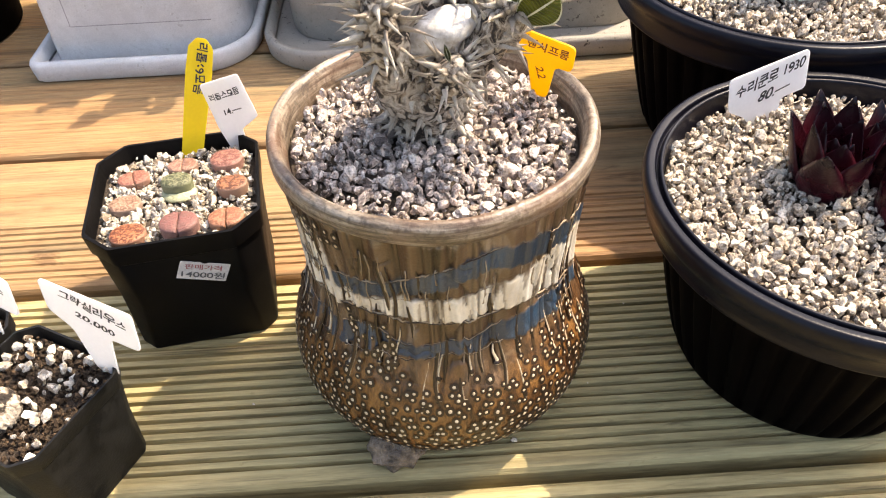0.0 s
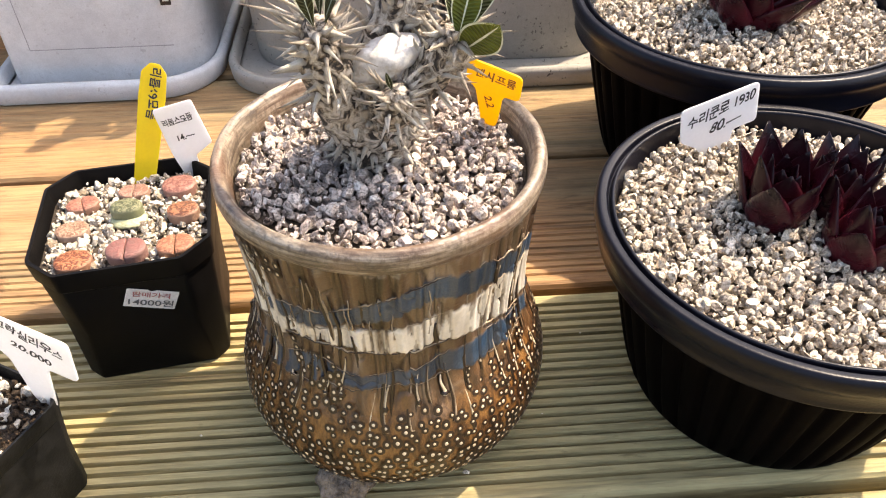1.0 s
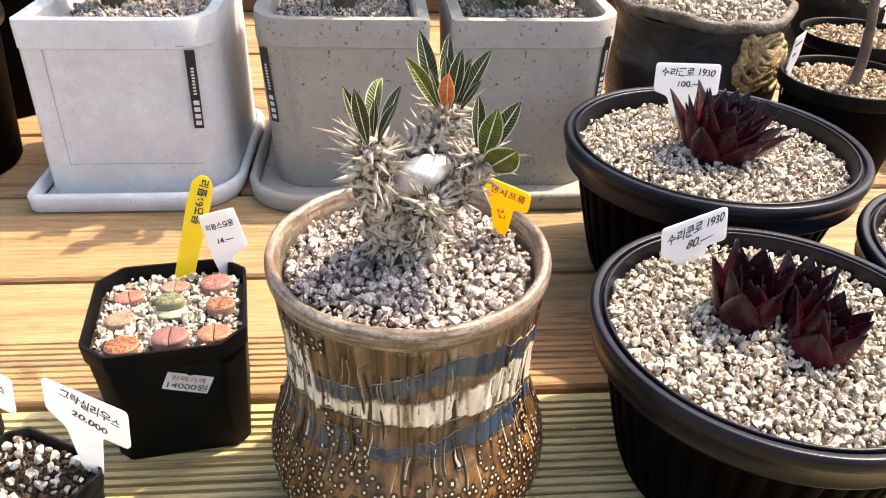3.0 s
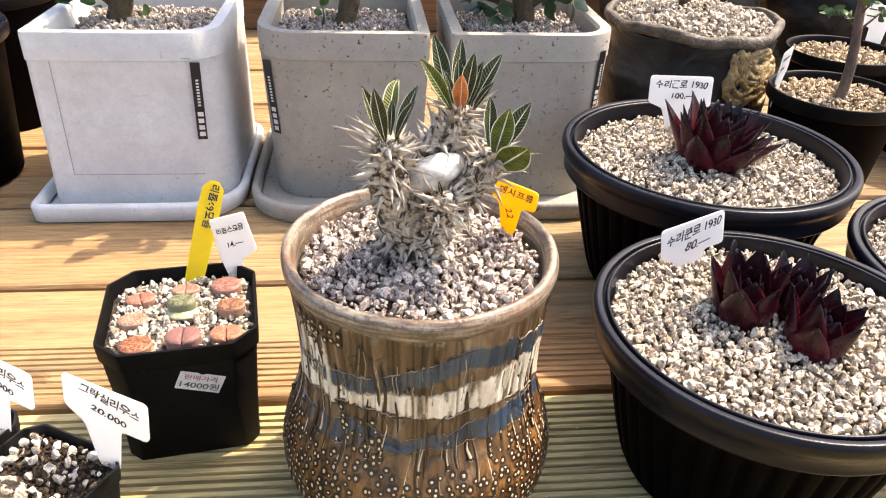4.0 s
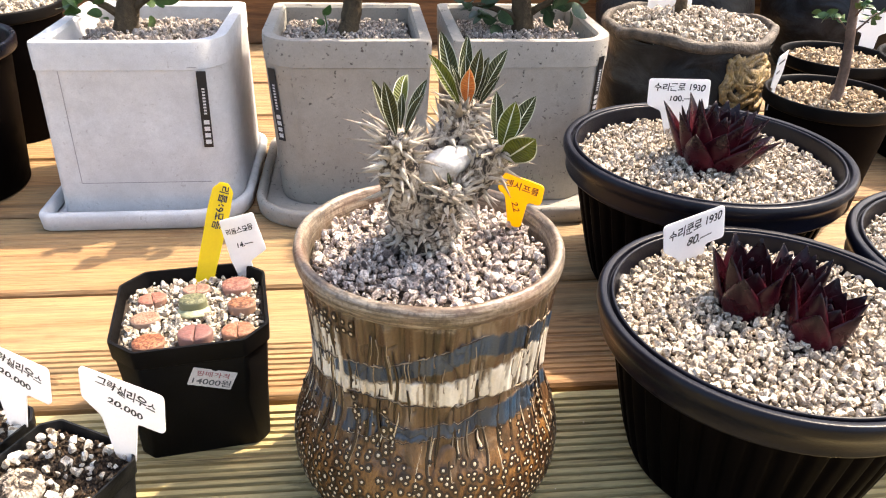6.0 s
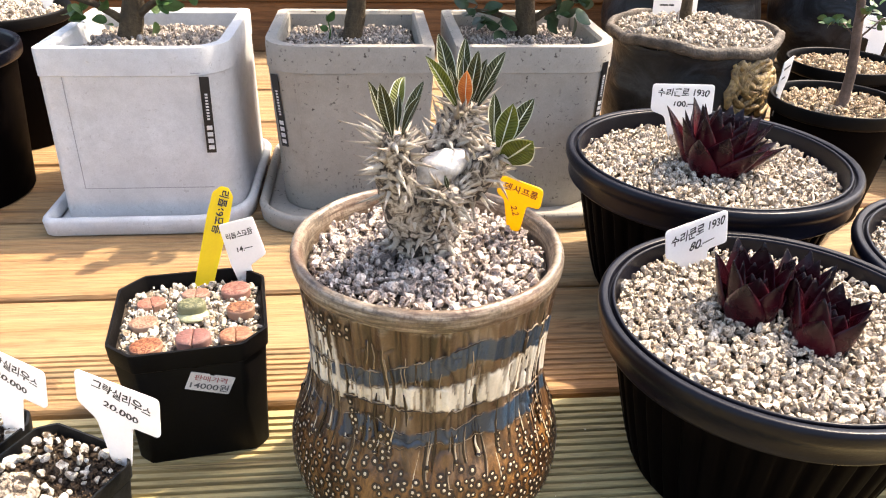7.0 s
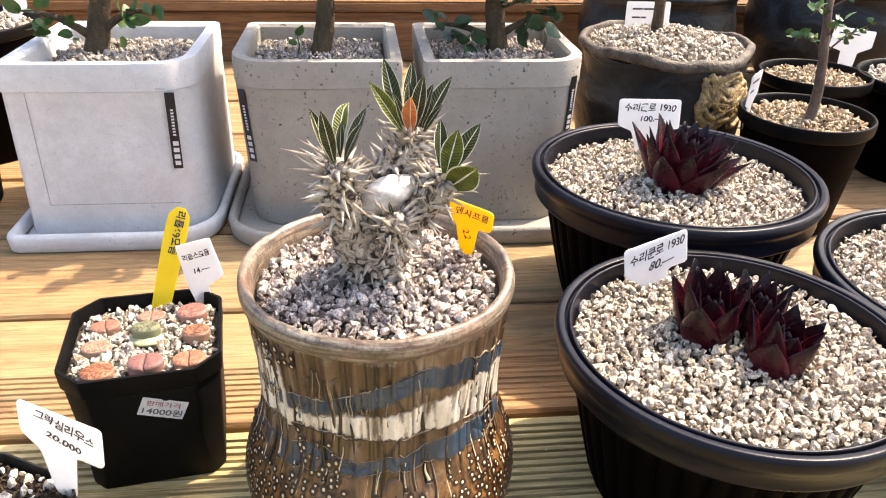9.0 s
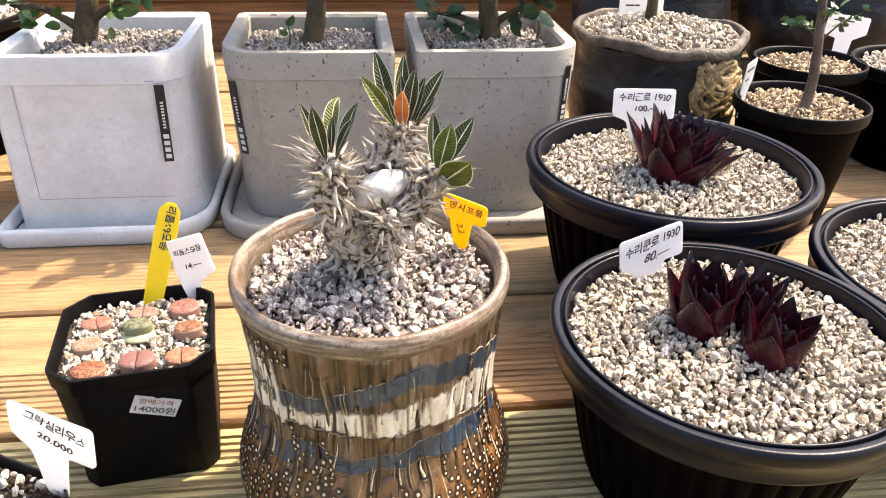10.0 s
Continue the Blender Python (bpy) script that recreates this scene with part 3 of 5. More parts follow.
def board_mesh(grooves, depth, x0, x1, width, thick=0.024, fade=0.0, material=M_DECK):
    """A deck board with its ribs along x. fade: the share of the width, from the far edge, that is worn smooth."""
    pts = [(-width / 2, -thick), (-width / 2, -0.004), (-width / 2 + 0.0015, -0.001), (-width / 2 + 0.004, 0)]
    n = grooves
    step = (width - 0.014) / max(n, 1)
    for i in range(n):
        y = -width / 2 + 0.007 + step * (i + 0.5)
        u = (i + 0.5) / n
        d = depth * (1.0 if u < 1 - fade else 0.12)
        pts += [(y - 0.0014, -0.0001), (y - 0.0010, -d * 0.55), (y - 0.0006, -d), (y + 0.0006, -d), (y + 0.0010, -d * 0.55), (y + 0.0014, -0.0001)]
    pts += [(width / 2 - 0.004, 0), (width / 2 - 0.0015, -0.001), (width / 2, -0.004), (width / 2, -thick)]
    xs = np.linspace(x0, x1, 60)
    m = len(pts)
    verts = [(x, y + 0.0004 * noise.noise((x * 9, y * 40, 3)), z + (0.00035 * noise.noise((x * 14, y * 60, 1)) if z > -0.01 else 0)) for x in xs for y, z in pts]
    faces = [(i * m + k, i * m + k + 1, (i + 1) * m + k + 1, (i + 1) * m + k) for i in range(len(xs) - 1) for k in range(m - 1)]
    faces += [(i * m + m - 1, i * m, (i + 1) * m, (i + 1) * m + m - 1) for i in range(len(xs) - 1)]
    faces = [f[::-1] for f in faces]
    faces += [tuple(range(m)), tuple(range(len(xs) * m - 1, (len(xs) - 1) * m - 1, -1))]
    me = bpy.data.meshes.new("board")
    me.from_pydata(verts, [], faces)
    me.polygons.foreach_set("use_smooth", [False] * len(faces))
    me.materials.append(material)
    return me


floor = thing("floor", "ribbed yellow-brown wooden deck boards, weathered", "deck", kind="structure")
ribbed = board_mesh(20, 0.0040, -1.6, 2.4, PITCH - GAP, material=M_DECKFRONT)
half_worn = board_mesh(20, 0.0014, -1.6, 2.4, PITCH - GAP, fade=0.55)
plain = board_mesh(20, 0.0005, -1.6, 2.4, PITCH - GAP)
for k in range(-6, 8):
    me = ribbed if k <= 0 else half_worn if k == 1 else plain
    ob = new("board", me)
    ob.parent = floor
    ob.location = (0, SEAM + (k + 0.5) * PITCH, 0)

# joists under the gaps
for x in (-1.2, -0.55, 0.1, 0.75, 1.4, 2.05):
    bm = bmesh.new()
    bmesh.ops.create_cube(bm, size=1.0, matrix=Matrix.Translation((x, 0.29, -0.025 - 0.06)) @ Matrix.Diagonal((0.045, 1.9, 0.12, 1)))
    part("joist", bm, M_RISER, floor, smooth=False)

# the step behind the planters
step = thing("step", "reddish-brown timber step behind the planters", "step", (0, 1.285, 0), kind="structure")
for z0, z1, y0, y1, nm in ((0.001, 0.088, 0.0, 0.03, "riser"), (0.0885, 0.106, -0.012, 0.13, "nosing"), (0.0885, 0.106, 0.137, 0.277, "tread"), (0.0885, 0.106, 0.284, 0.424, "tread")):
    bm = bmesh.new()
    bmesh.ops.create_cube(bm, size=1.0, matrix=Matrix.Translation((0.4, (y0 + y1) / 2, (z0 + z1) / 2)) @ Matrix.Diagonal((4.0, y1 - y0, z1 - z0, 1)))
    bmesh.ops.bevel(bm, geom=bm.edges[:], offset=0.003, segments=2, affect="EDGES")
    part(nm, bm, M_RISER, step, smooth=False)
# wall added behind the step; its near-black colour stands for deep shadow
backdrop = thing("wall_back", "plank wall added behind the step, coloured as deep shadow", "wall", (0.4, 1.73, 0.0), kind="structure")
for k in range(5):
    bm = bmesh.new()
    bmesh.ops.create_cube(bm, size=1.0, matrix=Matrix.Translation((0, 0, 0.06 + 0.14 * k)) @ Matrix.Diagonal((4.0, 0.025, 0.134, 1)))
    bmesh.ops.bevel(bm, geom=bm.edges[:], offset=0.002, segments=1, affect="EDGES")
    part("plank", bm, M_BACKDROP, backdrop, smooth=False)


# ---- the stoneware pot ----
POT = (0.042, 0.269)


def along(table, x):
    xs, ys = zip(*table)
    return float(np.interp(x, xs, ys))


BLUE_TOP = ((-90, 0.112), (-55, 0.117), (-32, 0.1227), (-17, 0.1267), (-5, 0.1336), (13, 0.1415), (31, 0.141), (49, 0.1356), (75, 0.126), (180, 0.12))
BLUE_LOW = ((-90, 0.104), (-49, 0.110), (-33, 0.1116), (-18, 0.1167), (-5, 0.1215), (14, 0.1285), (36, 0.126), (55, 0.120), (75, 0.113), (180, 0.108))
CREAM_TOP = ((-90, 0.112), (-49, 0.1105), (-33, 0.1118), (-15, 0.1165), (14, 0.1185), (31, 0.121), (44, 0.124), (60, 0.1185), (180, 0.108))
CREAM_LOW = ((-90, 0.09), (-64, 0.0975), (-47, 0.1016), (-29, 0.104), (-2, 0.102), (31, 0.102), (44, 0.0993), (63, 0.093), (180, 0.092))
BLUE2_TOP = ((-90, 0.08), (-47, 0.089), (-30, 0.0955), (-20, 0.0895), (-11, 0.0875), (2, 0.091), (16, 0.093), (26, 0.096), (44, 0.0965), (62, 0.090), (180, 0.085))
BLUE2_LOW = ((-90, 0.075), (-42, 0.077), (-27, 0.0810), (-11, 0.080), (2, 0.083), (25, 0.0842), (42, 0.082), (58, 0.0805), (180, 0.078))
POT_PROFILE = smooth_profile([(0.050, 0.0135), (0.0600, 0.0125), (0.0690, 0.018), (0.0738, 0.026), (0.0756, 0.036), (0.0750, 0.047), (0.0715, 0.060), (0.0665, 0.073),
                              (0.0632, 0.085), (0.0622, 0.097), (0.0626, 0.110), (0.0638, 0.124), (0.0652, 0.138), (0.0664, 0.1510)], 15)


def ragged(a, z, f=1.0):
    return 0.0022 * f * noise.noise((math.cos(a) * 9, math.sin(a) * 9, z * 20)) + 0.0012 * f * noise.noise((math.cos(a) * 34, math.sin(a) * 34, z * 30))


def stoneware_pot():
    pot = thing("ceramic_pot", "hourglass stoneware pot, brown glaze with blue and cream bands", "flower pot", (*POT, 0))
    segs = 640
    verts, cols, faces = [], [], []
    for r, z in POT_PROFILE:
        for i in range(segs):
            a = 2 * math.pi * i / segs            # 0 faces the front, grows to the right
            deg = math.degrees(a) if a <= math.pi else math.degrees(a) - 360
            w = ragged(a, z)
            zz = z + w
            soft = 0.0006
            mid = max(0.0, min(1.0, (z - 0.062) / 0.015))
            flute = noise.noise((math.cos(a) * 5.5, math.sin(a) * 5.5, z * 4)) * 0.0014 + noise.noise((math.cos(a) * 17, math.sin(a) * 17, z * 7)) * 0.0016
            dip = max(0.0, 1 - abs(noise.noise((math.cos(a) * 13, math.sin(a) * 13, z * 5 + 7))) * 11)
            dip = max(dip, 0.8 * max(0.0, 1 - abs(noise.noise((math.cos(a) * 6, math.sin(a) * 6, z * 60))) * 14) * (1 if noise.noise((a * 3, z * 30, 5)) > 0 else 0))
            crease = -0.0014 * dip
            q = r + mid * (flute + crease)

            def band(lo, hi):
                return max(0.0, min(1.0, (zz - lo) / soft)) * max(0.0, min(1.0, (hi - zz) / soft))
            b1, b2 = band(along(BLUE_LOW, deg), along(BLUE_TOP, deg)), band(along(BLUE2_LOW, deg), along(BLUE2_TOP, deg))
            cr = band(along(CREAM_LOW, deg), along(CREAM_TOP, deg))
            side = max(0.0, min(1.0, (-deg - 40) / 6)) * max(0.0, min(1.0, (75 + deg) / 10))
            streaks = noise.noise((math.cos(a) * 24, math.sin(a) * 24, z * 16 + 3))
            cr = max(cr, side * (1.0 if streaks > 0.02 and 0.098 < z < 0.138 else 0.0))
            torn = noise.noise((math.cos(a) * 30, math.sin(a) * 30, z * 45 + 11))
            if torn > 0.22:
                cr *= 0.45 if torn < 0.4 else 0.1
            if deg < -15 and torn < -0.12:
                b2 *= 0.15
            b = max(b1, b2) * (1 - cr)
            q += 0.0007 * cr + 0.0004 * b
            verts.append((q * math.sin(a), -q * math.cos(a), z))
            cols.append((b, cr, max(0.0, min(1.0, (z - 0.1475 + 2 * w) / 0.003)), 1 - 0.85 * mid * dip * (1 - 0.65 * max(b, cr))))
    n = len(POT_PROFILE)
    for j in range(n - 1):
        for i in range(segs):
            k = (i + 1) % segs
            faces.append((j * segs + i, j * segs + k, (j + 1) * segs + k, (j + 1) * segs + i))
    faces.append(tuple(range(segs - 1, -1, -1)))
    me = bpy.data.meshes.new("body")
    me.from_pydata(verts, [], faces)
    me.polygons.foreach_set("use_smooth", [True] * len(faces))
    at = me.color_attributes.new("glaze", "FLOAT_COLOR", "POINT")
    at.data.foreach_set("color", np.array(cols, "f").ravel())
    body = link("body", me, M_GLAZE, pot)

    # rim with its inner wall
    prof = smooth_profile([(0.0662, 0.1495), (0.0682, 0.1512), (0.0694, 0.1550), (0.0691, 0.1590), (0.0672, 0.1612), (0.0648, 0.1606), (0.0630, 0.157), (0.0618, 0.150), (0.0600, 0.125)], 5)
    rim = lathe("rim", prof, M_GLAZE, pot, 160, "worn grey-brown rim", lambda a, r, z: r + 0.0009 * noise.noise((math.cos(a) * 2, math.sin(a) * 2, z * 10)), False)
    at = rim.data.color_attributes.new("glaze", "FLOAT_COLOR", "POINT")
    at.data.foreach_set("color", np.tile(np.array((0, 0, 1, 1), "f"), len(rim.data.vertices)))

    rs, zs = zip(*POT_PROFILE)

    def on(deg, z, lift=0.0):
        r = float(np.interp(z, zs, rs)) + lift
        a = radians(deg)
        return Vector((r * math.sin(a), -r * math.cos(a), z))

    # slip dots on the belly
    rng = random.Random(11)
    pieces, darks = [], []
    z = 0.0195
    row = 0
    while z < 0.146:
        r = float(np.interp(z, zs, rs))
        count = int(2 * math.pi * r / 0.0049)
        for i in range(count):
            deg = (i + 0.5 * (row % 2)) * 360 / count + rng.uniform(-1.3, 1.3)
            dz = z + rng.uniform(-0.0013, 0.0013)
            sd = (deg + 180) % 360 - 180
            top = 0.071 + 0.012 * noise.noise((math.cos(radians(deg)) * 4, math.sin(radians(deg)) * 4, 2.0)) + (0.012 if abs(sd + 27) < 9 or abs(sd - 45) < 18 else 0.0)
            patch = (-74 < sd < -36 and 0.1285 + 0.0002 * (sd + 74) < dz < 0.1445) or (-42 < sd < -20 and 0.083 < dz < 0.0985 and noise.noise((sd * 0.2, dz * 150, 4)) > -0.1)
            if (dz > top and not patch) or (dz <= top and rng.random() < 0.04 + 0.2 * max(0, (dz - 0.06) / 0.03)):
                continue
            c = on(deg, dz, 0.0001)
            out = (on(deg, dz, 0.01) - on(deg, dz)).normalized()
            slope = (on(deg, dz + 0.002) - on(deg, dz - 0.002)).normalized()
            out = slope.cross(out.cross(slope)).normalized()
            u, w = slope, slope.cross(out)
            s = rng.uniform(0.0008, 0.0013) + 0.0004 * max(0.0, 1 - (dz - 0.02) / 0.045)
            e = rng.uniform(0.9, 1.35)
            ring1 = [c + (u * math.cos(t) * e + w * math.sin(t)) * s for t in np.linspace(0, 2 * math.pi, 9, endpoint=False)]
            ring2 = [c + out * 0.00036 + (u * math.cos(t) * e + w * math.sin(t)) * s * 0.65 for t in np.linspace(0, 2 * math.pi, 9, endpoint=False)]
            v = ring1 + ring2 + [c + out * 0.00048]
            f = [(k, 9 + k, 9 + (k + 1) % 9, (k + 1) % 9) for k in range(9)] + [(9 + k, 18, 9 + (k + 1) % 9) for k in range(9)]
            pieces.append((v, f))
            # flat dark ring coloured round the dot
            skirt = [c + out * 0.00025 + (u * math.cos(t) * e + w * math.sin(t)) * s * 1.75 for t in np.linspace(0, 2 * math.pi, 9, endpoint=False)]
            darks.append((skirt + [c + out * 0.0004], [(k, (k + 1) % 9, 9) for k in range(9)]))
        z += 0.0044
        row += 1
    dots = pymesh("slip_dots", *joined(pieces), M_SLIP, pot, "raised cream slip dots")
    tagged(dots, kind="stuff")

    # runs of slip that end in a drop
    pieces = []
    for i in range(40):
        deg = i * 360 / 40 + rng.uniform(-2, 2)
        z1 = rng.uniform(0.078, 0.098)
        z0 = rng.choice([rng.uniform(0.048, 0.06), rng.uniform(0.06, 0.075), rng.uniform(0.062, 0.078)])
        drift = rng.uniform(-3, 3)
        path, rad = [], []
        th = rng.uniform(0.00042, 0.0008)
        for k in range(13):
            t = k / 12
            zz = z1 + (z0 - z1) * t
            path.append(on(deg + drift * t + 0.35 * math.sin(t * 7 + i), zz, -th * 0.35))
            rad.append(th * (0.35 + 0.95 * t))
        rad[-2], rad[-1] = th * 2.2, th * 1.2
        rad[0] = th * 0.2
        pymesh("slip_run", *tube(path, rad, 6), M_SLIP, pot)
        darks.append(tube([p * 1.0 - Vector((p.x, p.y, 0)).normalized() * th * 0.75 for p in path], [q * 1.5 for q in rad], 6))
    for i in range(70):
        deg, zz = rng.uniform(0, 360), rng.uniform(0.112, 0.14)
        path = [on(deg + 0.4 * math.sin(k * 1.3 + i), zz - 0.003 * k, 0.0001) for k in range(rng.randint(4, 8))]
        pieces.append(tube(path, [0.00028 + 0.0003 * (k == len(path) - 1) for k in range(len(path))], 5))
    # raised edges of the slip bands
    for table, th, dark in ((BLUE_TOP, 0.00028, 1), (CREAM_TOP, 0.00022, 0), (CREAM_LOW, 0.00036, 1), (BLUE2_TOP, 0.00014, 1), (BLUE2_LOW, 0.00014, 1)):
        path, rad = [], []
        for k in range(181):
            deg = -90 + k
            z = along(table, deg) - ragged(radians(deg), along(table, deg)) + rng.uniform(-0.00025, 0.00025)
            path.append(on(deg, z, 0.0003))
            rad.append(th * max(0.15, 0.8 + 1.2 * noise.noise((deg * 0.21, th * 9000, 1))))
        pieces.append(tube(path, rad, 5))
        # dark line just below the edge, drawing the shade under it
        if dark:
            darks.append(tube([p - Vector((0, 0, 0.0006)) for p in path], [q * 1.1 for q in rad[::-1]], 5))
    # dark tubes down the waist, standing in for the shade of creases
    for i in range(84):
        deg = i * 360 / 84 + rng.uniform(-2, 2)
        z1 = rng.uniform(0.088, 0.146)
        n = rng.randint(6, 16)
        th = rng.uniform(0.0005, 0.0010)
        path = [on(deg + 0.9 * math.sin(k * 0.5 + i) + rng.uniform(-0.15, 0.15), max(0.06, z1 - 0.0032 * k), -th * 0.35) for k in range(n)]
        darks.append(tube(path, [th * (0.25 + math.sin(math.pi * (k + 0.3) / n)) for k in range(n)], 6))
        # pale tube beside it, for the lit edge of the crease
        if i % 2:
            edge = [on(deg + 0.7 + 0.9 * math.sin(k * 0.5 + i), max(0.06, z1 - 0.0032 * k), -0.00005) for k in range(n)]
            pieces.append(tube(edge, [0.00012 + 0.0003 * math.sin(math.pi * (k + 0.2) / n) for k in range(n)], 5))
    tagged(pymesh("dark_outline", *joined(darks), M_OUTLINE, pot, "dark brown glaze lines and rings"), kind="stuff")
    traces = pymesh("slip_trace", *joined(pieces), M_SLIPTHIN, pot, "fine raised cream slip edges")
    tagged(traces, kind="stuff")

    # three clay feet
    for deg in (-24, 96, 216):
        rng2 = np.random.default_rng(int(deg) + 300)
        bm = bmesh.new()
        bmesh.ops.create_icosphere(bm, subdivisions=4, radius=1.0)
        for v in bm.verts:
            d = v.co.copy()
            k = 1 + 0.22 * noise.noise(d * 2.2 + Vector((deg, 0, 0))) + 0.10 * noise.noise(d * 6)
            v.co = Vector((d.x * 0.0150, d.y * 0.0140, d.z * 0.0125)) * k * (1.0 if d.z > 0 else 0.9)
            v.co.z = max(v.co.z + 0.0085, 0.0)
        foot = part("foot", bm, M_FOOT, pot, "rough dark clay foot")
        foot.location = (0.0645 * math.sin(radians(deg)), -0.0645 * math.cos(radians(deg)), 0)
    return pot


stoneware_pot()
gravel("gravel", "angular grey-brown and white pumice gravel in the stoneware pot", (*POT, 0.1525), 0, lambda x, y: x * x + y * y < 0.0595 ** 2, 0.0615, 0.0040, M_PUMICE, 21, 3,
       mound=0.003, category="gravel")


# ---- the spiny caudex plant ----
def spiny_plant():
    rng = random.Random(4)
    o = Vector((0.040, 0.270, 0.148))
    plant = thing("spiny_caudex_plant", "branched silver-grey spiny succulent with small green leaf tufts", "succulent", o)

    def limb(name, path, radii, material, sides=28, lump=0.0012, freq=120, label=""):
        dense, rr = [], []
        for x, y, z, r in smooth_profile([(*p, r) for p, r in zip(path, radii)], 8):
            dense.append(Vector((x, y, z)) - o)
            rr.append(max(r, 0.0003))
        v, f = tube(dense, rr, sides)
        v = [p + (p - dense[i // sides]).normalized() * lump * (noise.noise((p + o) * freq) + 0.6 * noise.noise((p + o) * freq * 2.3)) for i, p in enumerate(v)]
        return pymesh(name, v, f, material, plant, label)

    LEFT = [(0.034, 0.265, 0.175), (0.029, 0.259, 0.190), (0.0255, 0.254, 0.205), (0.0245, 0.2505, 0.217), (0.0245, 0.249, 0.2245)]
    BEHIND = [(0.044, 0.267, 0.186), (0.0455, 0.268, 0.202), (0.0495, 0.270, 0.212), (0.0555, 0.2715, 0.220), (0.0585, 0.272, 0.228), (0.059, 0.272, 0.2325)]
    RIGHT = [(0.050, 0.264, 0.183), (0.058, 0.261, 0.193), (0.0655, 0.258, 0.203), (0.0710, 0.257, 0.211), (0.0725, 0.257, 0.2155)]
    HEAD = [(0.046, 0.259, 0.182), (0.0485, 0.251, 0.189), (0.050, 0.2455, 0.1955), (0.0503, 0.2435, 0.2000)]
    limb("stem", [(0.0412, 0.277, 0.146), (0.0408, 0.276, 0.158), (0.0398, 0.272, 0.171), (0.0405, 0.268, 0.182), (0.0430, 0.265, 0.192), (0.0445, 0.264, 0.199)],
         [0.0170, 0.0174, 0.0178, 0.0170, 0.0135, 0.005], M_CAUDEX, 64, 0.0017, 150, "bumpy brown-grey swollen stem")
    limb("branch", LEFT, [0.0130, 0.0112, 0.0094, 0.0074, 0.0035], M_CAUDEX)
    limb("branch", BEHIND, [0.0100, 0.0088, 0.0088, 0.0092, 0.0072, 0.0035], M_CAUDEX)
    limb("branch", RIGHT, [0.0098, 0.0090, 0.0090, 0.0076, 0.0035], M_CAUDEX)
    limb("branch", HEAD, [0.0095, 0.0086, 0.0066, 0.0025], M_CAUDEX)
    limb("swollen_node", [(0.0355, 0.2575, 0.1960), (0.0395, 0.2555, 0.2010), (0.0460, 0.2555, 0.2050), (0.0530, 0.2570, 0.2080), (0.0590, 0.2590, 0.2090)], [0.0040, 0.0066, 0.0078, 0.0066, 0.0035], M_SKIN, 36,
         0.0009, 130, "smooth silvery white stem node")

    # horny spines, branch by branch
    def spines(path, radius, count, low, high, length, up, thick=1.0):
        for i in range(count):
            t = low + (high - low) * ((i + 0.5) / count)
            k = t * (len(path) - 1)
            j = min(int(k), len(path) - 2)
            c = Vector(path[j]).lerp(Vector(path[j + 1]), k - j)
            d = (Vector(path[j + 1]) - Vector(path[j])).normalized()
            a = i * 2.399 + rng.uniform(-0.35, 0.35)
            u = d.orthogonal().normalized()
            out = u * math.cos(a) + d.cross(u) * math.sin(a)
            way = out + d * (up * (0.3 + t) + rng.uniform(-0.4, 0.35)) + Vector((rng.uniform(-.25, .25), rng.uniform(-.25, .25), rng.uniform(-.25, .15)))
            spine("spine", plant, c + out * radius * (1.05 - 0.35 * t) - o, way, length * rng.uniform(0.55, 1.25), thick * rng.uniform(0.00085, 0.0016), rng)

    spines(LEFT, 0.0088, 74, 0.30, 0.99, 0.0128, 0.50, 1.2)
    spines(BEHIND, 0.0088, 78, 0.34, 0.99, 0.0112, 0.40, 1.25)
    spines(RIGHT, 0.0090, 78, 0.22, 0.99, 0.0112, 0.40, 1.2)
    spines(HEAD, 0.0072, 56, 0.34, 1.0, 0.0110, 0.80, 0.85)
    # the longest ones that stand clear of the heads
    for root, tip in (((0.022, 0.251, 0.2225), (0.001, 0.250, 0.233)), ((0.020, 0.250, 0.219), (0.002, 0.247, 0.2235)), ((0.0215, 0.252, 0.225), (0.008, 0.250, 0.237)), ((0.019, 0.250, 0.2155), (0.0095, 0.243, 0.2145)),
                      ((0.021, 0.252, 0.208), (0.0125, 0.245, 0.200)), ((0.025, 0.253, 0.203), (0.019, 0.248, 0.193)), ((0.075, 0.256, 0.2125), (0.0935, 0.250, 0.2190)), ((0.076, 0.256, 0.208), (0.0900, 0.250, 0.2090)),
                      ((0.073, 0.255, 0.204), (0.0840, 0.248, 0.2015)), ((0.063, 0.271, 0.229), (0.0765, 0.268, 0.2415)), ((0.031, 0.249, 0.218), (0.046, 0.246, 0.2255)), ((0.051, 0.268, 0.226), (0.0425, 0.262, 0.2335)),
                      ((0.033, 0.252, 0.197), (0.028, 0.245, 0.188)), ((0.054, 0.246, 0.192), (0.064, 0.240, 0.180))):
        spine("spine", plant, Vector(root) - o, Vector(tip) - Vector(root), (Vector(tip) - Vector(root)).length, rng.uniform(0.0012, 0.0017), rng)
    # short broad thorns on the stem, pointing out and down
    for i in range(150):
        a, z = i * 2.399, 0.156 + 0.036 * ((i * 0.7549) % 1)
        out = Vector((math.cos(a), math.sin(a), 0))
        way = out + Vector((rng.uniform(-.5, .5), rng.uniform(-.5, .5), rng.uniform(-1.1, 0.4)))
        r = float(np.interp(z, (0.158, 0.171, 0.182, 0.192), (0.0171, 0.0174, 0.0166, 0.0130)))
        spine("thorn", plant, Vector((0.0402, float(np.interp(z, (0.158, 0.171, 0.182, 0.192), (0.276, 0.272, 0.268, 0.265))), z)) + out * r - o, way, rng.uniform(0.0035, 0.0095), rng.uniform(0.0012, 0.0026), rng)

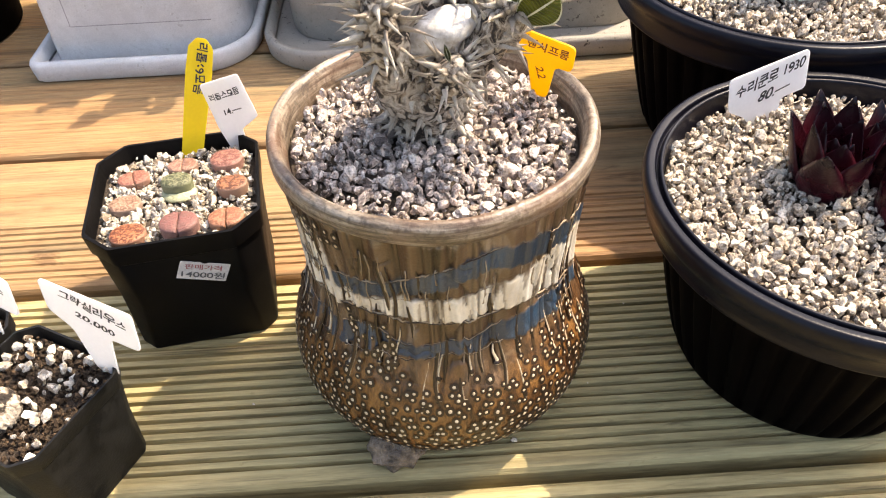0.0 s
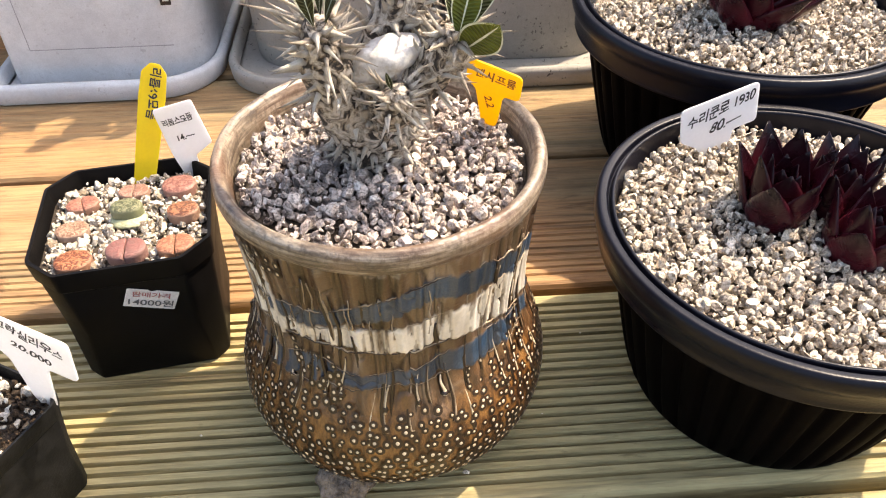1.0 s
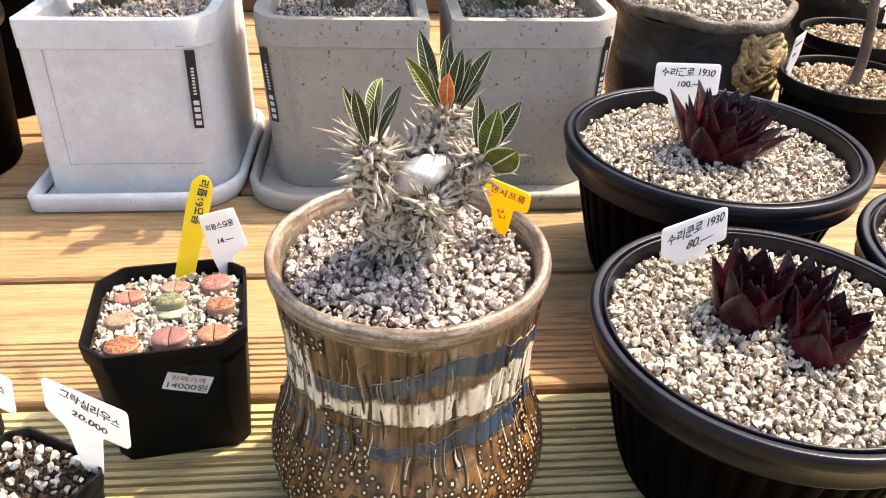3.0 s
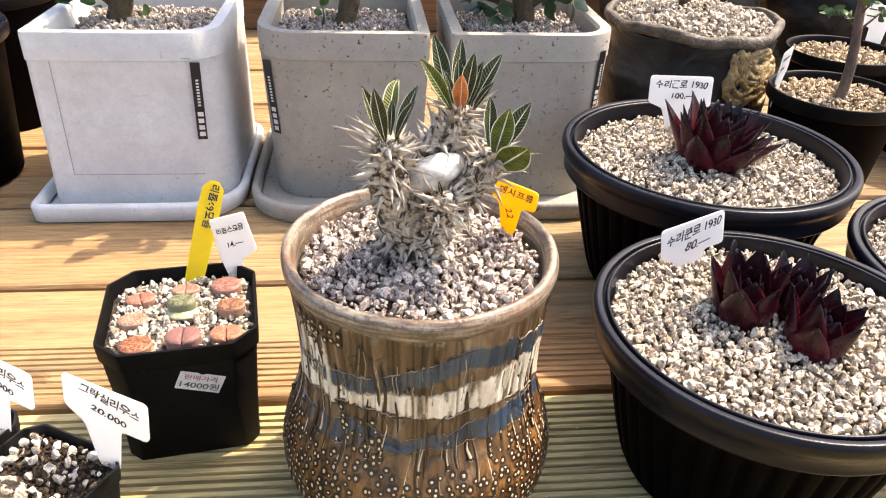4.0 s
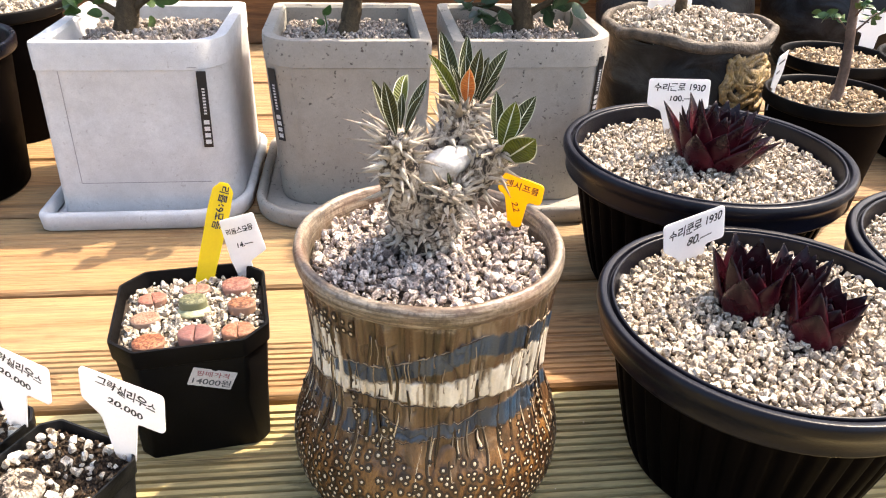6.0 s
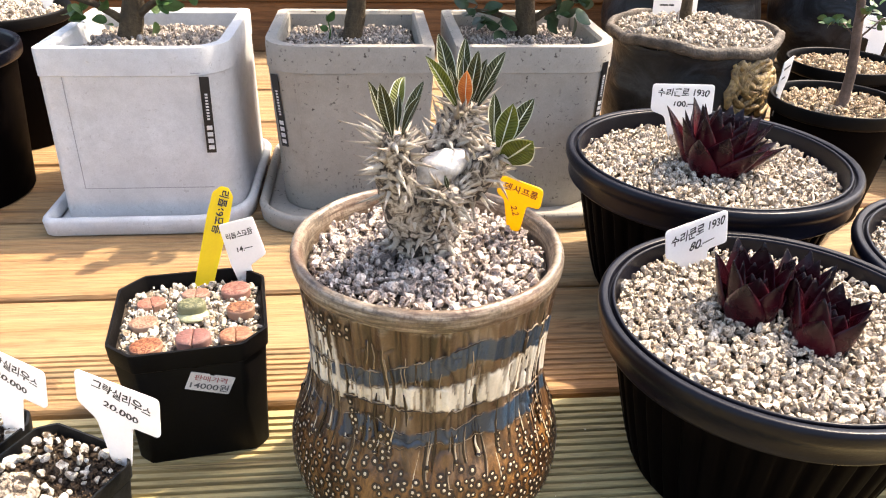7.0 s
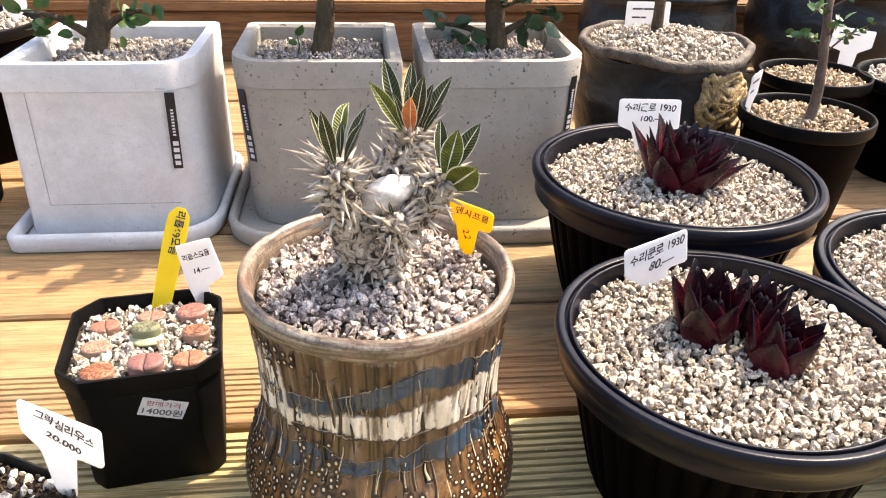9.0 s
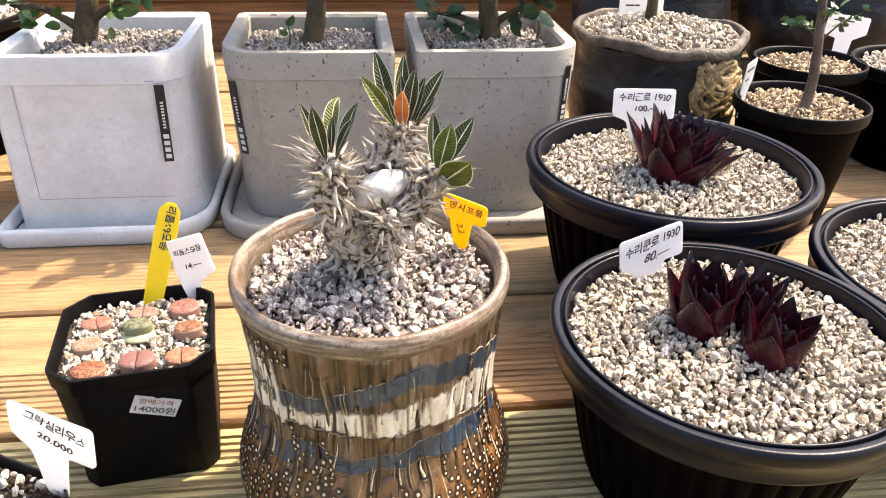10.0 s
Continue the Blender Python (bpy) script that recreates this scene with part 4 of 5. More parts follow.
    # leaves by their foot and their tip; spin turns the face about the leaf's own length
    def leaf(foot, tip, width, material, spin=0.0, bend=0.06, fold=0.5, broad=0.56, curl=0.0, label=""):
        z = (Vector(tip) - Vector(foot))
        length = z.length * 1.03
        z.normalize()
        y = Vector((0.06, 1.0, -0.30))
        y = (y - z * y.dot(z)).normalized()
        m = Matrix((y.cross(z), y, z)).transposed().to_4x4()
        m.translation = Vector(foot) - o
        blade("leaf", length, width, plant, m @ pose(0, 0, 0, 0, 0, spin), material, bend, fold, broad, label, True, curl)

    leaf((0.0215, 0.2475, 0.226), (0.0150, 0.250, 0.2475), 0.0052, M_LEAFOLIVE, 35)
    leaf((0.0240, 0.2450, 0.224), (0.0190, 0.247, 0.2475), 0.0066, M_LEAFOLIVE, 8, -0.03)
    leaf((0.0250, 0.2520, 0.229), (0.0285, 0.266, 0.2480), 0.0070, M_LEAF, -15, 0.10, 0.4, 0.5, 0.30)
    leaf((0.0262, 0.2490, 0.226), (0.0270, 0.254, 0.2405), 0.0040, M_LEAFDARK, -10)
    leaf((0.0285, 0.2480, 0.225), (0.0370, 0.254, 0.2465), 0.0058, M_LEAFDARK, -30)
    leaf((0.0280, 0.2455, 0.225), (0.0350, 0.246, 0.2425), 0.0052, M_LEAFOLIVE, -48)
    leaf((0.0540, 0.2735, 0.230), (0.0470, 0.282, 0.2605), 0.0078, M_LEAFDARK, 12)
    leaf((0.0550, 0.2700, 0.229), (0.0410, 0.264, 0.2545), 0.0070, M_LEAF, 30)
    leaf((0.0570, 0.2760, 0.230), (0.0600, 0.288, 0.2575), 0.0066, M_LEAFDARK, 0)
    leaf((0.0580, 0.2730, 0.231), (0.0580, 0.278, 0.2510), 0.0056, M_LEAFDARK, 6)
    leaf((0.0600, 0.2705, 0.230), (0.0640, 0.274, 0.2545), 0.0070, M_LEAFOLIVE, -12)
    leaf((0.0625, 0.2735, 0.230), (0.0680, 0.277, 0.2500), 0.0056, M_LEAFOLIVE, -34)
    leaf((0.0640, 0.2735, 0.230), (0.0770, 0.280, 0.2530), 0.0074, M_LEAFDARK, -28)
    leaf((0.0580, 0.2655, 0.230), (0.0572, 0.260, 0.2485), 0.0074, M_LEAFORANGE, -20, 0.05, 0.4, 0.6, 0.0, "small orange withering leaf")
    leaf((0.0560, 0.2670, 0.231), (0.0510, 0.262, 0.2500), 0.0036, M_LEAFDARK, 25, 0.05, 0.5, 0.5, 0.15)
    leaf((0.0640, 0.2690, 0.230), (0.0715, 0.266, 0.2440), 0.0036, M_LEAFDARK, -30)
    leaf((0.0710, 0.2600, 0.216), (0.0720, 0.268, 0.2365), 0.0064, M_LEAFDARK, 8)
    leaf((0.0728, 0.2550, 0.212), (0.0780, 0.254, 0.2355), 0.0104, M_LEAF, -4, 0.04, 0.3, 0.58)
    leaf((0.0750, 0.2580, 0.213), (0.0890, 0.264, 0.2355), 0.0088, M_LEAFDARK, -22)
    leaf((0.0730, 0.2550, 0.207), (0.0845, 0.240, 0.2225), 0.0150, M_LEAF, 12, 0.05, 0.1, 0.6, 0.0, "broad round green leaf")
    leaf((0.0487, 0.2430, 0.2000), (0.0470, 0.2405, 0.2075), 0.0022, M_LEAFDARK, 0)
    return plant


spiny_plant()


# ---- labels ----
def t_label(label, colour, m, w, h, stem_w, stem_l, lines, ink, cut=0.35, r=0.003, group="plant labels"):
    """A T-shaped push-in label; its foot is at the pose's origin."""
    tag = thing("plant_label", label, "plant label", group=group)
    tag.matrix_world = m
    k = h * cut
    out = rounded([(-stem_w * 0.36, 0), (stem_w * 0.36, 0), (stem_w / 2, stem_l), (w / 2, stem_l), (w / 2, stem_l + h), (-w / 2, stem_l + h), (-w / 2, stem_l + k * 0.5), (-stem_w * 0.8, stem_l - k * 0.4)], r)
    plate("plate", out, 0.0009, colour, tag)
    for text, size, x, z, slant, turn, wide in lines:
        lettering(text, size, ink, tag, x, stem_l + z, 0.0006, slant, turn, wide)
    return tag


t_label("white plastic label with handwriting, in a small black pot", M_TAGWHITE, stand((-0.1135, 0.2255, 0.060), (0.048, -0.024, -0.004), (0.02, 0.08, 1)), 0.0495, 0.0225, 0.0165, 0.027,
        [("그락실리우스", 0.0064, 0.003, 0.0160, 0.15, -8, 1.0), ("20.000", 0.0052, 0.002, 0.0070, 0.1, -10, 1.45)], M_INK)
t_label("white plastic label with handwriting, in the twin black pot", M_TAGWHITE, stand((-0.175, 0.252, 0.060), (0.045, -0.024, -0.006), (0.02, 0.08, 1)), 0.0495, 0.0225, 0.0165, 0.028,
        [("그락실리우스", 0.0064, 0.003, 0.0160, 0.15, -8, 1.0), ("20.000", 0.0052, 0.002, 0.0070, 0.1, -10, 1.45)], M_INK)
t_label("orange-yellow plastic label with handwriting, leaning on a stoneware rim", M_TAGORANGE, stand((0.0894, 0.2881, 0.1553), (0.842, -0.517, -0.155), (0.029, -0.244, 0.969)), 0.0246, 0.0132, 0.0098, 0.0195,
        [("덴시프롬", 0.0052, 0.0006, 0.0075, 0.1, 0, 1.0), ("2.2", 0.0050, -0.001, -0.0060, 0.0, -70, 1.0)], M_INKRED, 0.15)
t_label("white plastic label with handwriting, tilted in pale gravel", M_TAGWHITE, stand((0.2232, 0.3380, 0.0924), (0.935, 0.328, 0.132), (-0.154, 0.039, 0.987)), 0.0485, 0.0232, 0.0175, 0.0175,
        [("수리쿤로 1930", 0.0078, 0.0, 0.0155, 0.25, 5, 0.92), ("80.—", 0.0076, 0.003, 0.0062, 0.3, 3, 1.15)], M_INK)
t_label("white plastic label with handwriting, behind a dark rosette", M_TAGWHITE, stand((0.2835, 0.538, 0.1022), (0.994, -0.107, 0.007), (0.016, 0.208, 0.978)), 0.0535, 0.0255, 0.018, 0.031,
        [("수리쿤로 1930", 0.0075, 0.0, 0.0180, 0.1, 0, 1.0), ("100.—", 0.0070, 0.002, 0.0085, 0.1, 0, 1.1)], M_INK, 0.2)


# ---- square pots ----
def chamfered(side, cut):
    h = side / 2
    return [(-h + cut, -h), (h - cut, -h), (h, -h + cut), (h, h - cut), (h - cut, h), (-h + cut, h), (-h, h - cut), (-h, -h + cut)]


def square_pot(label, at, turn, top, bottom, height, rim, material, cut=0.16, group=""):
    pot = thing("square_pot", label, "flower pot", at, turn, group)

    def ring(side, z, c=cut):
        return [(x, y, z) for x, y in rounded(chamfered(side, side * c), side * 0.02, 2)]
    loft("body", [ring(bottom * 0.975, 0.0, cut * 0.55), ring(bottom, 0.002, cut * 0.6), ring(bottom + (top * 0.955 - bottom) * 0.45, height * 0.45), ring(top * 0.955, height - rim - 0.001), ring(top * 0.93, height - rim + 0.002)], material, pot, "", False)
    # the collar with the wall's thickness
    loft("rim", [ring(top * 0.965, height - rim), ring(top * 0.985, height - rim + 0.001), ring(top, height - 0.001), ring(top * 0.995, height), ring(top * 0.962, height), ring(top * 0.955, height - 0.001),
                 ring(top * 0.90, height * 0.75)], material, pot, "", False, False)
    return pot


SQ = (-0.0975, 0.3300)
square = square_pot("black square plastic pot with cut corners and price sticker", (*SQ, 0), 8.5, 0.090, 0.0775, 0.085, 0.013, M_BLACKMATT)
paper = plate("sticker", rounded([(-0.0128, -0.0066), (0.0122, -0.0066), (0.0132, 0.0066), (0.0018, 0.0066), (0.0010, 0.0057), (-0.0010, 0.0057), (-0.0018, 0.0066), (-0.0120, 0.0066)], 0.0005, 2), 0.0003, M_PAPER, square,
              Matrix.Translation((0.0095, -0.0427, 0.0590)) @ pose(0, 0, 0, 4.0, 0, 0) @ pose(0, 0, 0, 0, 20.0, 0), "white paper price sticker with printed figures")
lettering("판매가격", 0.0042, M_INKPINK, paper, 0.0, 0.0030, 0.0005, 0.0, 0, 1.25, hand=False)
lettering("14000원", 0.0056, M_INKGREY, paper, 0.0, -0.0028, 0.0005, 0.0, 0, 1.25, hand=False)


def in_square(half, cut):
    return lambda x, y: abs(x) < half and abs(y) < half and abs(x) + abs(y) < 2 * half - cut


gravel("gravel", "small white and tan grit in the square pot", (*SQ, 0.0780), 8.5, in_square(0.0392, 0.009), 0.042, 0.0034, M_WHITEGRIT, 31, 3, True,
       outline=chamfered(0.084, 0.014))


def living_stone(label, at, turn, size, height, side, top, mark, squash=0.8, split=True):
    """Two fused fleshy leaves with a flat patterned top and a slit between them."""
    rng = random.Random(int(at[0] * 1e5))
    stone = thing("living_stone", label, "succulent", at, turn, "living stones in the square pot")
    mat = lithops_material("living_stone_skin", side, top, mark)
    for s in (-1, 1) if split else (0,):
        bm = bmesh.new()
        bmesh.ops.create_icosphere(bm, subdivisions=4, radius=1.0)
        lay = bm.verts.layers.float_color.new("window")
        for v in bm.verts:
            d = v.co.normalized()
            flat = (abs(d.x) ** 2.2 + abs(d.y) ** 2.2) ** (1 / 2.2)
            r = (flat ** 9 + abs(d.z) ** 9) ** (-1 / 9)
            p = d * r
            edge = flat * r
            w = max(0.0, min(1.0, (p.z - 0.80) / 0.08)) * max(0.0, min(1.0, (1.0 - edge) / 0.06))
            if split:
                p.x = s * max(p.x * s, 0.025)
            if p.z > 0:
                p.z -= (0.25 if split else 0.10) * math.exp(-abs(p.x) / (0.05 if split else 0.03)) - 0.08 * (1 - min(1.0, edge) ** 2)
            v.co = Vector((p.x * size * 0.58, p.y * size * 0.58 * squash, p.z * height * 0.5 + height * 0.5 - 0.001))
            v.co.z += 0.0004 * noise.noise(v.co * 500) * (1 if w > 0 else 0.3)
            v[lay] = (w, w, w, 1)
        part("leaf", bm, mat, stone)
    return stone


LITHOPS = [
    (-0.1245, 0.3438, 20, 0.0170, 0.006, "terracotta living stone with a deep slit", (0.42, 0.22, 0.15), (0.44, 0.17, 0.10), (0.38, 0.14, 0.09), 0.72),
    (-0.0996, 0.3545, 6, 0.0165, 0.005, "pale pink living stone in front of the yellow stake", (0.45, 0.27, 0.19), (0.46, 0.24, 0.16), (0.38, 0.18, 0.12), 0.72),
    (-0.0745, 0.3555, 10, 0.0180, 0.008, "rounded pinkish-brown living stone", (0.40, 0.20, 0.15), (0.40, 0.17, 0.12), (0.30, 0.11, 0.08), 0.9),
    (-0.0973, 0.3330, 4, 0.0165, 0.0125, "taller grey-green living stone among the red ones", (0.24, 0.25, 0.13), (0.25, 0.24, 0.12), (0.11, 0.12, 0.05), 0.75),
    (-0.0680, 0.3321, 8, 0.0165, 0.0085, "orange-tan living stone with a brown network top", (0.46, 0.27, 0.18), (0.38, 0.15, 0.06), (0.17, 0.05, 0.02), 0.8),
    (-0.1238, 0.3218, 12, 0.0165, 0.006, "beige-pink living stone with faint speckles", (0.46, 0.31, 0.22), (0.44, 0.27, 0.17), (0.32, 0.16, 0.09), 0.8),
    (-0.1160, 0.2965, 8, 0.0180, 0.007, "orange-red living stone with a carved-looking top", (0.44, 0.22, 0.13), (0.45, 0.17, 0.06), (0.22, 0.05, 0.015), 0.85),
    (-0.0906, 0.3015, 6, 0.0195, 0.0095, "mauve-brown living stone split wide open", (0.36, 0.19, 0.16), (0.26, 0.09, 0.07), (0.34, 0.16, 0.13), 0.8),
    (-0.0668, 0.3045, 8, 0.0185, 0.008, "smooth orange living stone near the rim", (0.46, 0.23, 0.13), (0.48, 0.20, 0.10), (0.42, 0.16, 0.08), 0.8),
]
for x, y, turn, size, height, label, side, top, mark, squash in LITHOPS:
    living_stone(label, (x, y, 0.0775), turn, size * 0.88, height * 0.85, side, top, mark, squash, "slit" in label or "split" in label or "smooth" in label or "pale pink" in label)
# the shrivelled old leaf pair round the green one
bm = bmesh.new()
bmesh.ops.create_uvsphere(bm, u_segments=28, v_segments=10, radius=1.0)
for v in bm.verts:
    k = 1 + 0.12 * noise.noise(v.co * 3)
    v.co = Vector((v.co.x * 0.0098 * k, v.co.y * 0.0080 * k, v.co.z * 0.0024 * k))
husk = part("old_leaf_husk", bm, simple("pale_green_husk", (0.30, 0.31, 0.17), (0.44, 0.44, 0.28), 200, 0.7, 0.001))
husk.location = (-0.0965, 0.3300, 0.0795)
tagged(husk, "pale green shrivelled old leaf round the living stone", "dry leaf")

stake = thing("plant_stake", "bright yellow plastic stake with vertical handwriting", "plant label")
stake.matrix_world = stand((-0.1005, 0.3655, 0.066), (1.0, 0.02, -0.28), (0.28, 0.38, 1))
plate("plate", rounded([(-0.0055, 0), (0.0055, 0), (0.0072, 0.060), (0.0066, 0.0735), (0.0025, 0.0785), (-0.0025, 0.0785), (-0.0066, 0.0735), (-0.0072, 0.060)], 0.0012, 3), 0.001, M_TAGYELLOW, stake)
lettering("리톱69모듬", 0.0066, M_INK, stake, 0.0004, 0.062, 0.0007, 0.0, -90, 0.95)
small_tag = thing("plant_label", "white plastic label with handwriting, in the square pot", "plant label", group="plant labels")
small_tag.matrix_world = stand((-0.0680, 0.3720, 0.0675), (1.0, 0.02, 0.16), (0.10, 0.10, 1))
plate("plate", rounded([(-0.0040, 0), (0.0040, 0), (0.0050, 0.021), (0.0165, 0.027), (0.0140, 0.054), (-0.0085, 0.052), (-0.0078, 0.024)], 0.0015, 3), 0.0009, M_TAGWHITE, small_tag)
lettering("리돕스모듬", 0.0046, M_INK, small_tag, 0.0026, 0.0435, 0.0006, 0.1, 6, 0.85)
lettering("14.—", 0.0048, M_INK, small_tag, 0.0032, 0.0335, 0.0006, 0.1, 8, 1.0)

# two small pots at the front edge
PA = (-0.146, 0.2135)
STEP = Vector((-0.0600, 0.0325))
for i, (label, seed) in enumerate((("scuffed black square pot with a creased rim", 41), ("black square pot beside its twin, a label in it", 42))):
    x, y = PA[0] + STEP.x * i, PA[1] + STEP.y * i
    square_pot(label, (x, y, 0), -28, 0.063, 0.051, 0.066, 0.010, M_DUSTY, 0.12, "small square pots")
    gravel("potting_mix", "dark brown bark potting mix in a small pot", (x, y, 0.0618), -28, in_square(0.0278, 0.006), 0.030, 0.0030, M_HUMUS, seed, 3, False,
           outline=chamfered(0.058, 0.007), category="potting mix")
    gravel("pumice_lumps", "white and tan pumice lumps strewn on the potting mix", (x, y, 0.0628), -28, (lambda u, v: abs(u) < 0.0265 and abs(v) < 0.0265 and noise.noise((u * 140, v * 140, 3.3)) > -0.42), 0.0265, 0.0054,
           M_WHITEGRIT, seed + 50, 1, True, outline=[(0.001, 0), (0, 0.001), (-0.001, 0)], category="pumice")
bm = bmesh.new()
bmesh.ops.create_icosphere(bm, subdivisions=5, radius=1.0)
for v in bm.verts:
    d = v.co.copy()
    a = math.atan2(d.y, d.x)
    k = 1 + 0.10 * noise.noise(d * 2) + 0.05 * math.sin(a * 26 + 3 * noise.noise(d * 4))
    v.co = Vector((d.x * 0.0115, d.y * 0.0110, d.z * 0.0100)) * k
caudex = part("caudex", bm, M_CAUDEX)
caudex.location = (-0.1560, 0.2030, 0.0655)
tagged(caudex, "furrowed grey caudex half buried in potting mix", "succulent")


# ---- round black pots ----
def round_pot(label, at, r, height, group="", material=M_BLACK, base=0.675, ribs=42, lip=0.20, name="round_pot"):
    """A wide pot with a heavy rolled rim and fine upright flutes below it."""
    pot = thing(name, label, "flower pot", (*at, 0), 0, group)
    h, k = height, r
    z1 = h - lip * k                              # underside of the rim
    body = [(base * k * 0.96, 0.0), (base * k, 0.002), (base * k * 1.03, 0.006)]
    for i in range(1, 13):
        t = i / 12
        body.append((base * k * 1.03 + (0.905 * k - base * k * 1.03) * t ** 0.85, 0.006 + (z1 + 0.004 - 0.006) * t))

    def flute(a, q, z):
        if z < 0.004 or z > z1 - 0.006:
            return q
        s = 0.5 + 0.5 * math.cos(a * ribs)
        return q - 0.0032 * s ** 3
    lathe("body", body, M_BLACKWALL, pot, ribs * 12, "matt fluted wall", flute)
    rim = smooth_profile([(0.900 * k, z1), (0.952 * k, z1 - 0.0012), (0.968 * k, z1 - 0.0002), (0.966 * k, z1 + 0.0028), (0.975 * k, h - 0.012), (0.997 * k, h - 0.0075), (1.0 * k, h - 0.003), (0.985 * k, h), (0.958 * k, h), (0.945 * k, h - 0.0006),
                          (0.938 * k, h - 0.003), (0.930 * k, h - 0.003), (0.922 * k, h - 0.0005), (0.905 * k, h - 0.001), (0.898 * k, h - 0.006), (0.885 * k, h - 0.016), (0.870 * k, h - 0.026)], 4)
    lathe("rim", rim, material, pot, 144, "heavy rolled rim", None, False)
    return pot


NEAR, BACK, EDGE = (0.2412, 0.2684), (0.2858, 0.4806), (0.4482, 0.324)
round_pot("wide round black plastic pot with a fluted wall", NEAR, 0.1006, 0.110, "wide black pots")
round_pot("wide round black plastic pot holding a dark rosette", BACK, 0.1145, 0.122, "wide black pots")
round_pot("wide round black plastic pot at the side, filled with pale grit", EDGE, 0.1108, 0.105, "wide black pots")


def in_circle(r):
    return lambda x, y: x * x + y * y < r * r


gravel("gravel", "coarse cream and grey pumice gravel in the round black pot", (*NEAR, 0.1005), 0, in_circle(0.0882), 0.0900, 0.0041, M_PALE, 51, 3, True, 0.0035)
gravel("gravel", "cream pumice gravel round the dark rosette", (*BACK, 0.1085), 0, in_circle(0.1002), 0.1028, 0.0049, M_PALE, 52, 3, False, 0.005)
gravel("gravel", "pale grit in the black pot at the side", (*EDGE, 0.094), 0, in_circle(0.0965), 0.0990, 0.0046, M_PALE, 53, 3, False, 0.003)

plant = thing("burgundy_succulent", "cluster of dark burgundy pointed rosettes in pale gravel", "succulent", (0.240, 0.272, 0.102))
rosette(plant, (-0.0095, 0.010, -0.003), 16, 0.041, 0.0240, 35, 61, (3, -3))
rosette(plant, (0.018, -0.018, -0.005), 15, 0.036, 0.0240, 35, 72, (6, 7))
rosette(plant, (0.020, 0.013, -0.005), 15, 0.037, 0.0200, 38, 83, (-6, 6))
plant = thing("burgundy_succulent", "large open dark burgundy rosette in pale gravel", "succulent", (0.277, 0.474, 0.112))
rosette(plant, (0.008, 0, -0.004), 36, 0.053, 0.0275, 56, 94, (3, 11))


# ---- cast stone planters ----
def planter(label, at, w, d, h, corners, material, saucer_label, saucer, tag, panel_lines=True, name="planter", foot=0.915):
    """A tapered planter with one broad rounded corner, standing in its saucer. corners: front left, front right, back right, back left."""
    pot = thing(name, label, "planter", (*at, 0.006))
    hz = h - 0.006

    def ring(grow, z, inset=0.0):
        k = [max(0.002, c - inset) for c in corners]
        return [(x, y, z) for x, y in rounded_rect(w * grow - 2 * inset, d * grow - 2 * inset, k, 8)]
    loft("body", [ring(foot - 0.01, 0.0), ring(foot, 0.003), ring(foot + (0.988 - foot) * 0.66, hz * 0.55), ring(0.988, hz * 0.845), ring(0.990, hz * 0.850), ring(0.9975, hz * 0.853), ring(1.0, hz - 0.003), ring(0.995, hz), ring(0.995, hz, 0.010),
                  ring(0.99, hz - 0.003, 0.0118), ring(0.955, hz * 0.55, 0.012), ring(0.93, 0.02, 0.012)], material, pot, "", False)
    if panel_lines:
        # panel groove laid on as flat strips; on white, its shade is the colour
        bm = bmesh.new()
        x0, x1, z0, z1 = panel_lines
        slant = 0.006 if foot < 0.95 else 0.0

        def front(z):
            return -d / 2 * (foot + (0.990 - foot) * z / (hz * 0.85)) - 0.0002
        for a, b in (((x0, z1), (x1, z1)), ((x0, z1), (x0 + slant, z0)), ((x0 + slant, z0), (x1, z0))):
            steps = 10
            for i in range(steps):
                p, q = (Vector(a).lerp(Vector(b), (i + j) / steps) for j in (0, 1))
                wv = Vector((-(q - p).y, (q - p).x)).normalized() * 0.0004
                vs = [bm.verts.new((c.x, front(c.y), c.y)) for c in (p - wv, q - wv, q + wv, p + wv)]
                bm.faces.new(vs)
        part("panel_line", bm, simple("groove_shade", (0.30, 0.30, 0.31), (0.36, 0.36, 0.36), 60, 0.8) if material is M_WHITEPOT else M_GREYPOT, pot, "fine panel line laid flat on the wall", False)
    # black upright strip with its white lettering as plain bars
    tx, tz, tw, tl, yaw, ty = tag
    strip = plate("strip", rounded([(-tw / 2, 0), (tw / 2, 0), (tw / 2, tl), (-tw / 2, tl)], 0.0004, 2), 0.0004, M_LABELBLACK, pot, Matrix.Translation((tx, ty, tz)) @ pose(0, 0, 0, 0, 0, yaw) @ pose(0, 0, 0, 4.0 if foot < 0.95 else 0.0, -2.0 if foot < 0.95 else 1.0, 0),
                  "narrow black label with white marks")
    for z, wide, high in [(0.075 + 0.088 * k, 0.58, 0.066) for k in range(4)] + [(0.455 + 0.040 * k, 0.30, 0.026) for k in range(9)]:
        bm = bmesh.new()
        bmesh.ops.create_cube(bm, size=1.0, matrix=Matrix.Translation((0.0003, -0.0004, tl * z)) @ Matrix.Diagonal((tw * wide, 0.0002, tl * high * 0.85, 1)))
        part("mark", bm, M_LABELWHITE, strip, "", False)
    # saucer
    sx0, sx1, sy0, sy1, sr = saucer
    dish = thing("saucer", saucer_label, "saucer", ((sx0 + sx1) / 2, (sy0 + sy1) / 2, 0.0))
    sw, sd = sx1 - sx0, sy1 - sy0

    def sring(z, inset):
        return [(x, y, z) for x, y in rounded_rect(sw - 2 * inset, sd - 2 * inset, [max(0.003, c - inset) for c in sr], 10)]
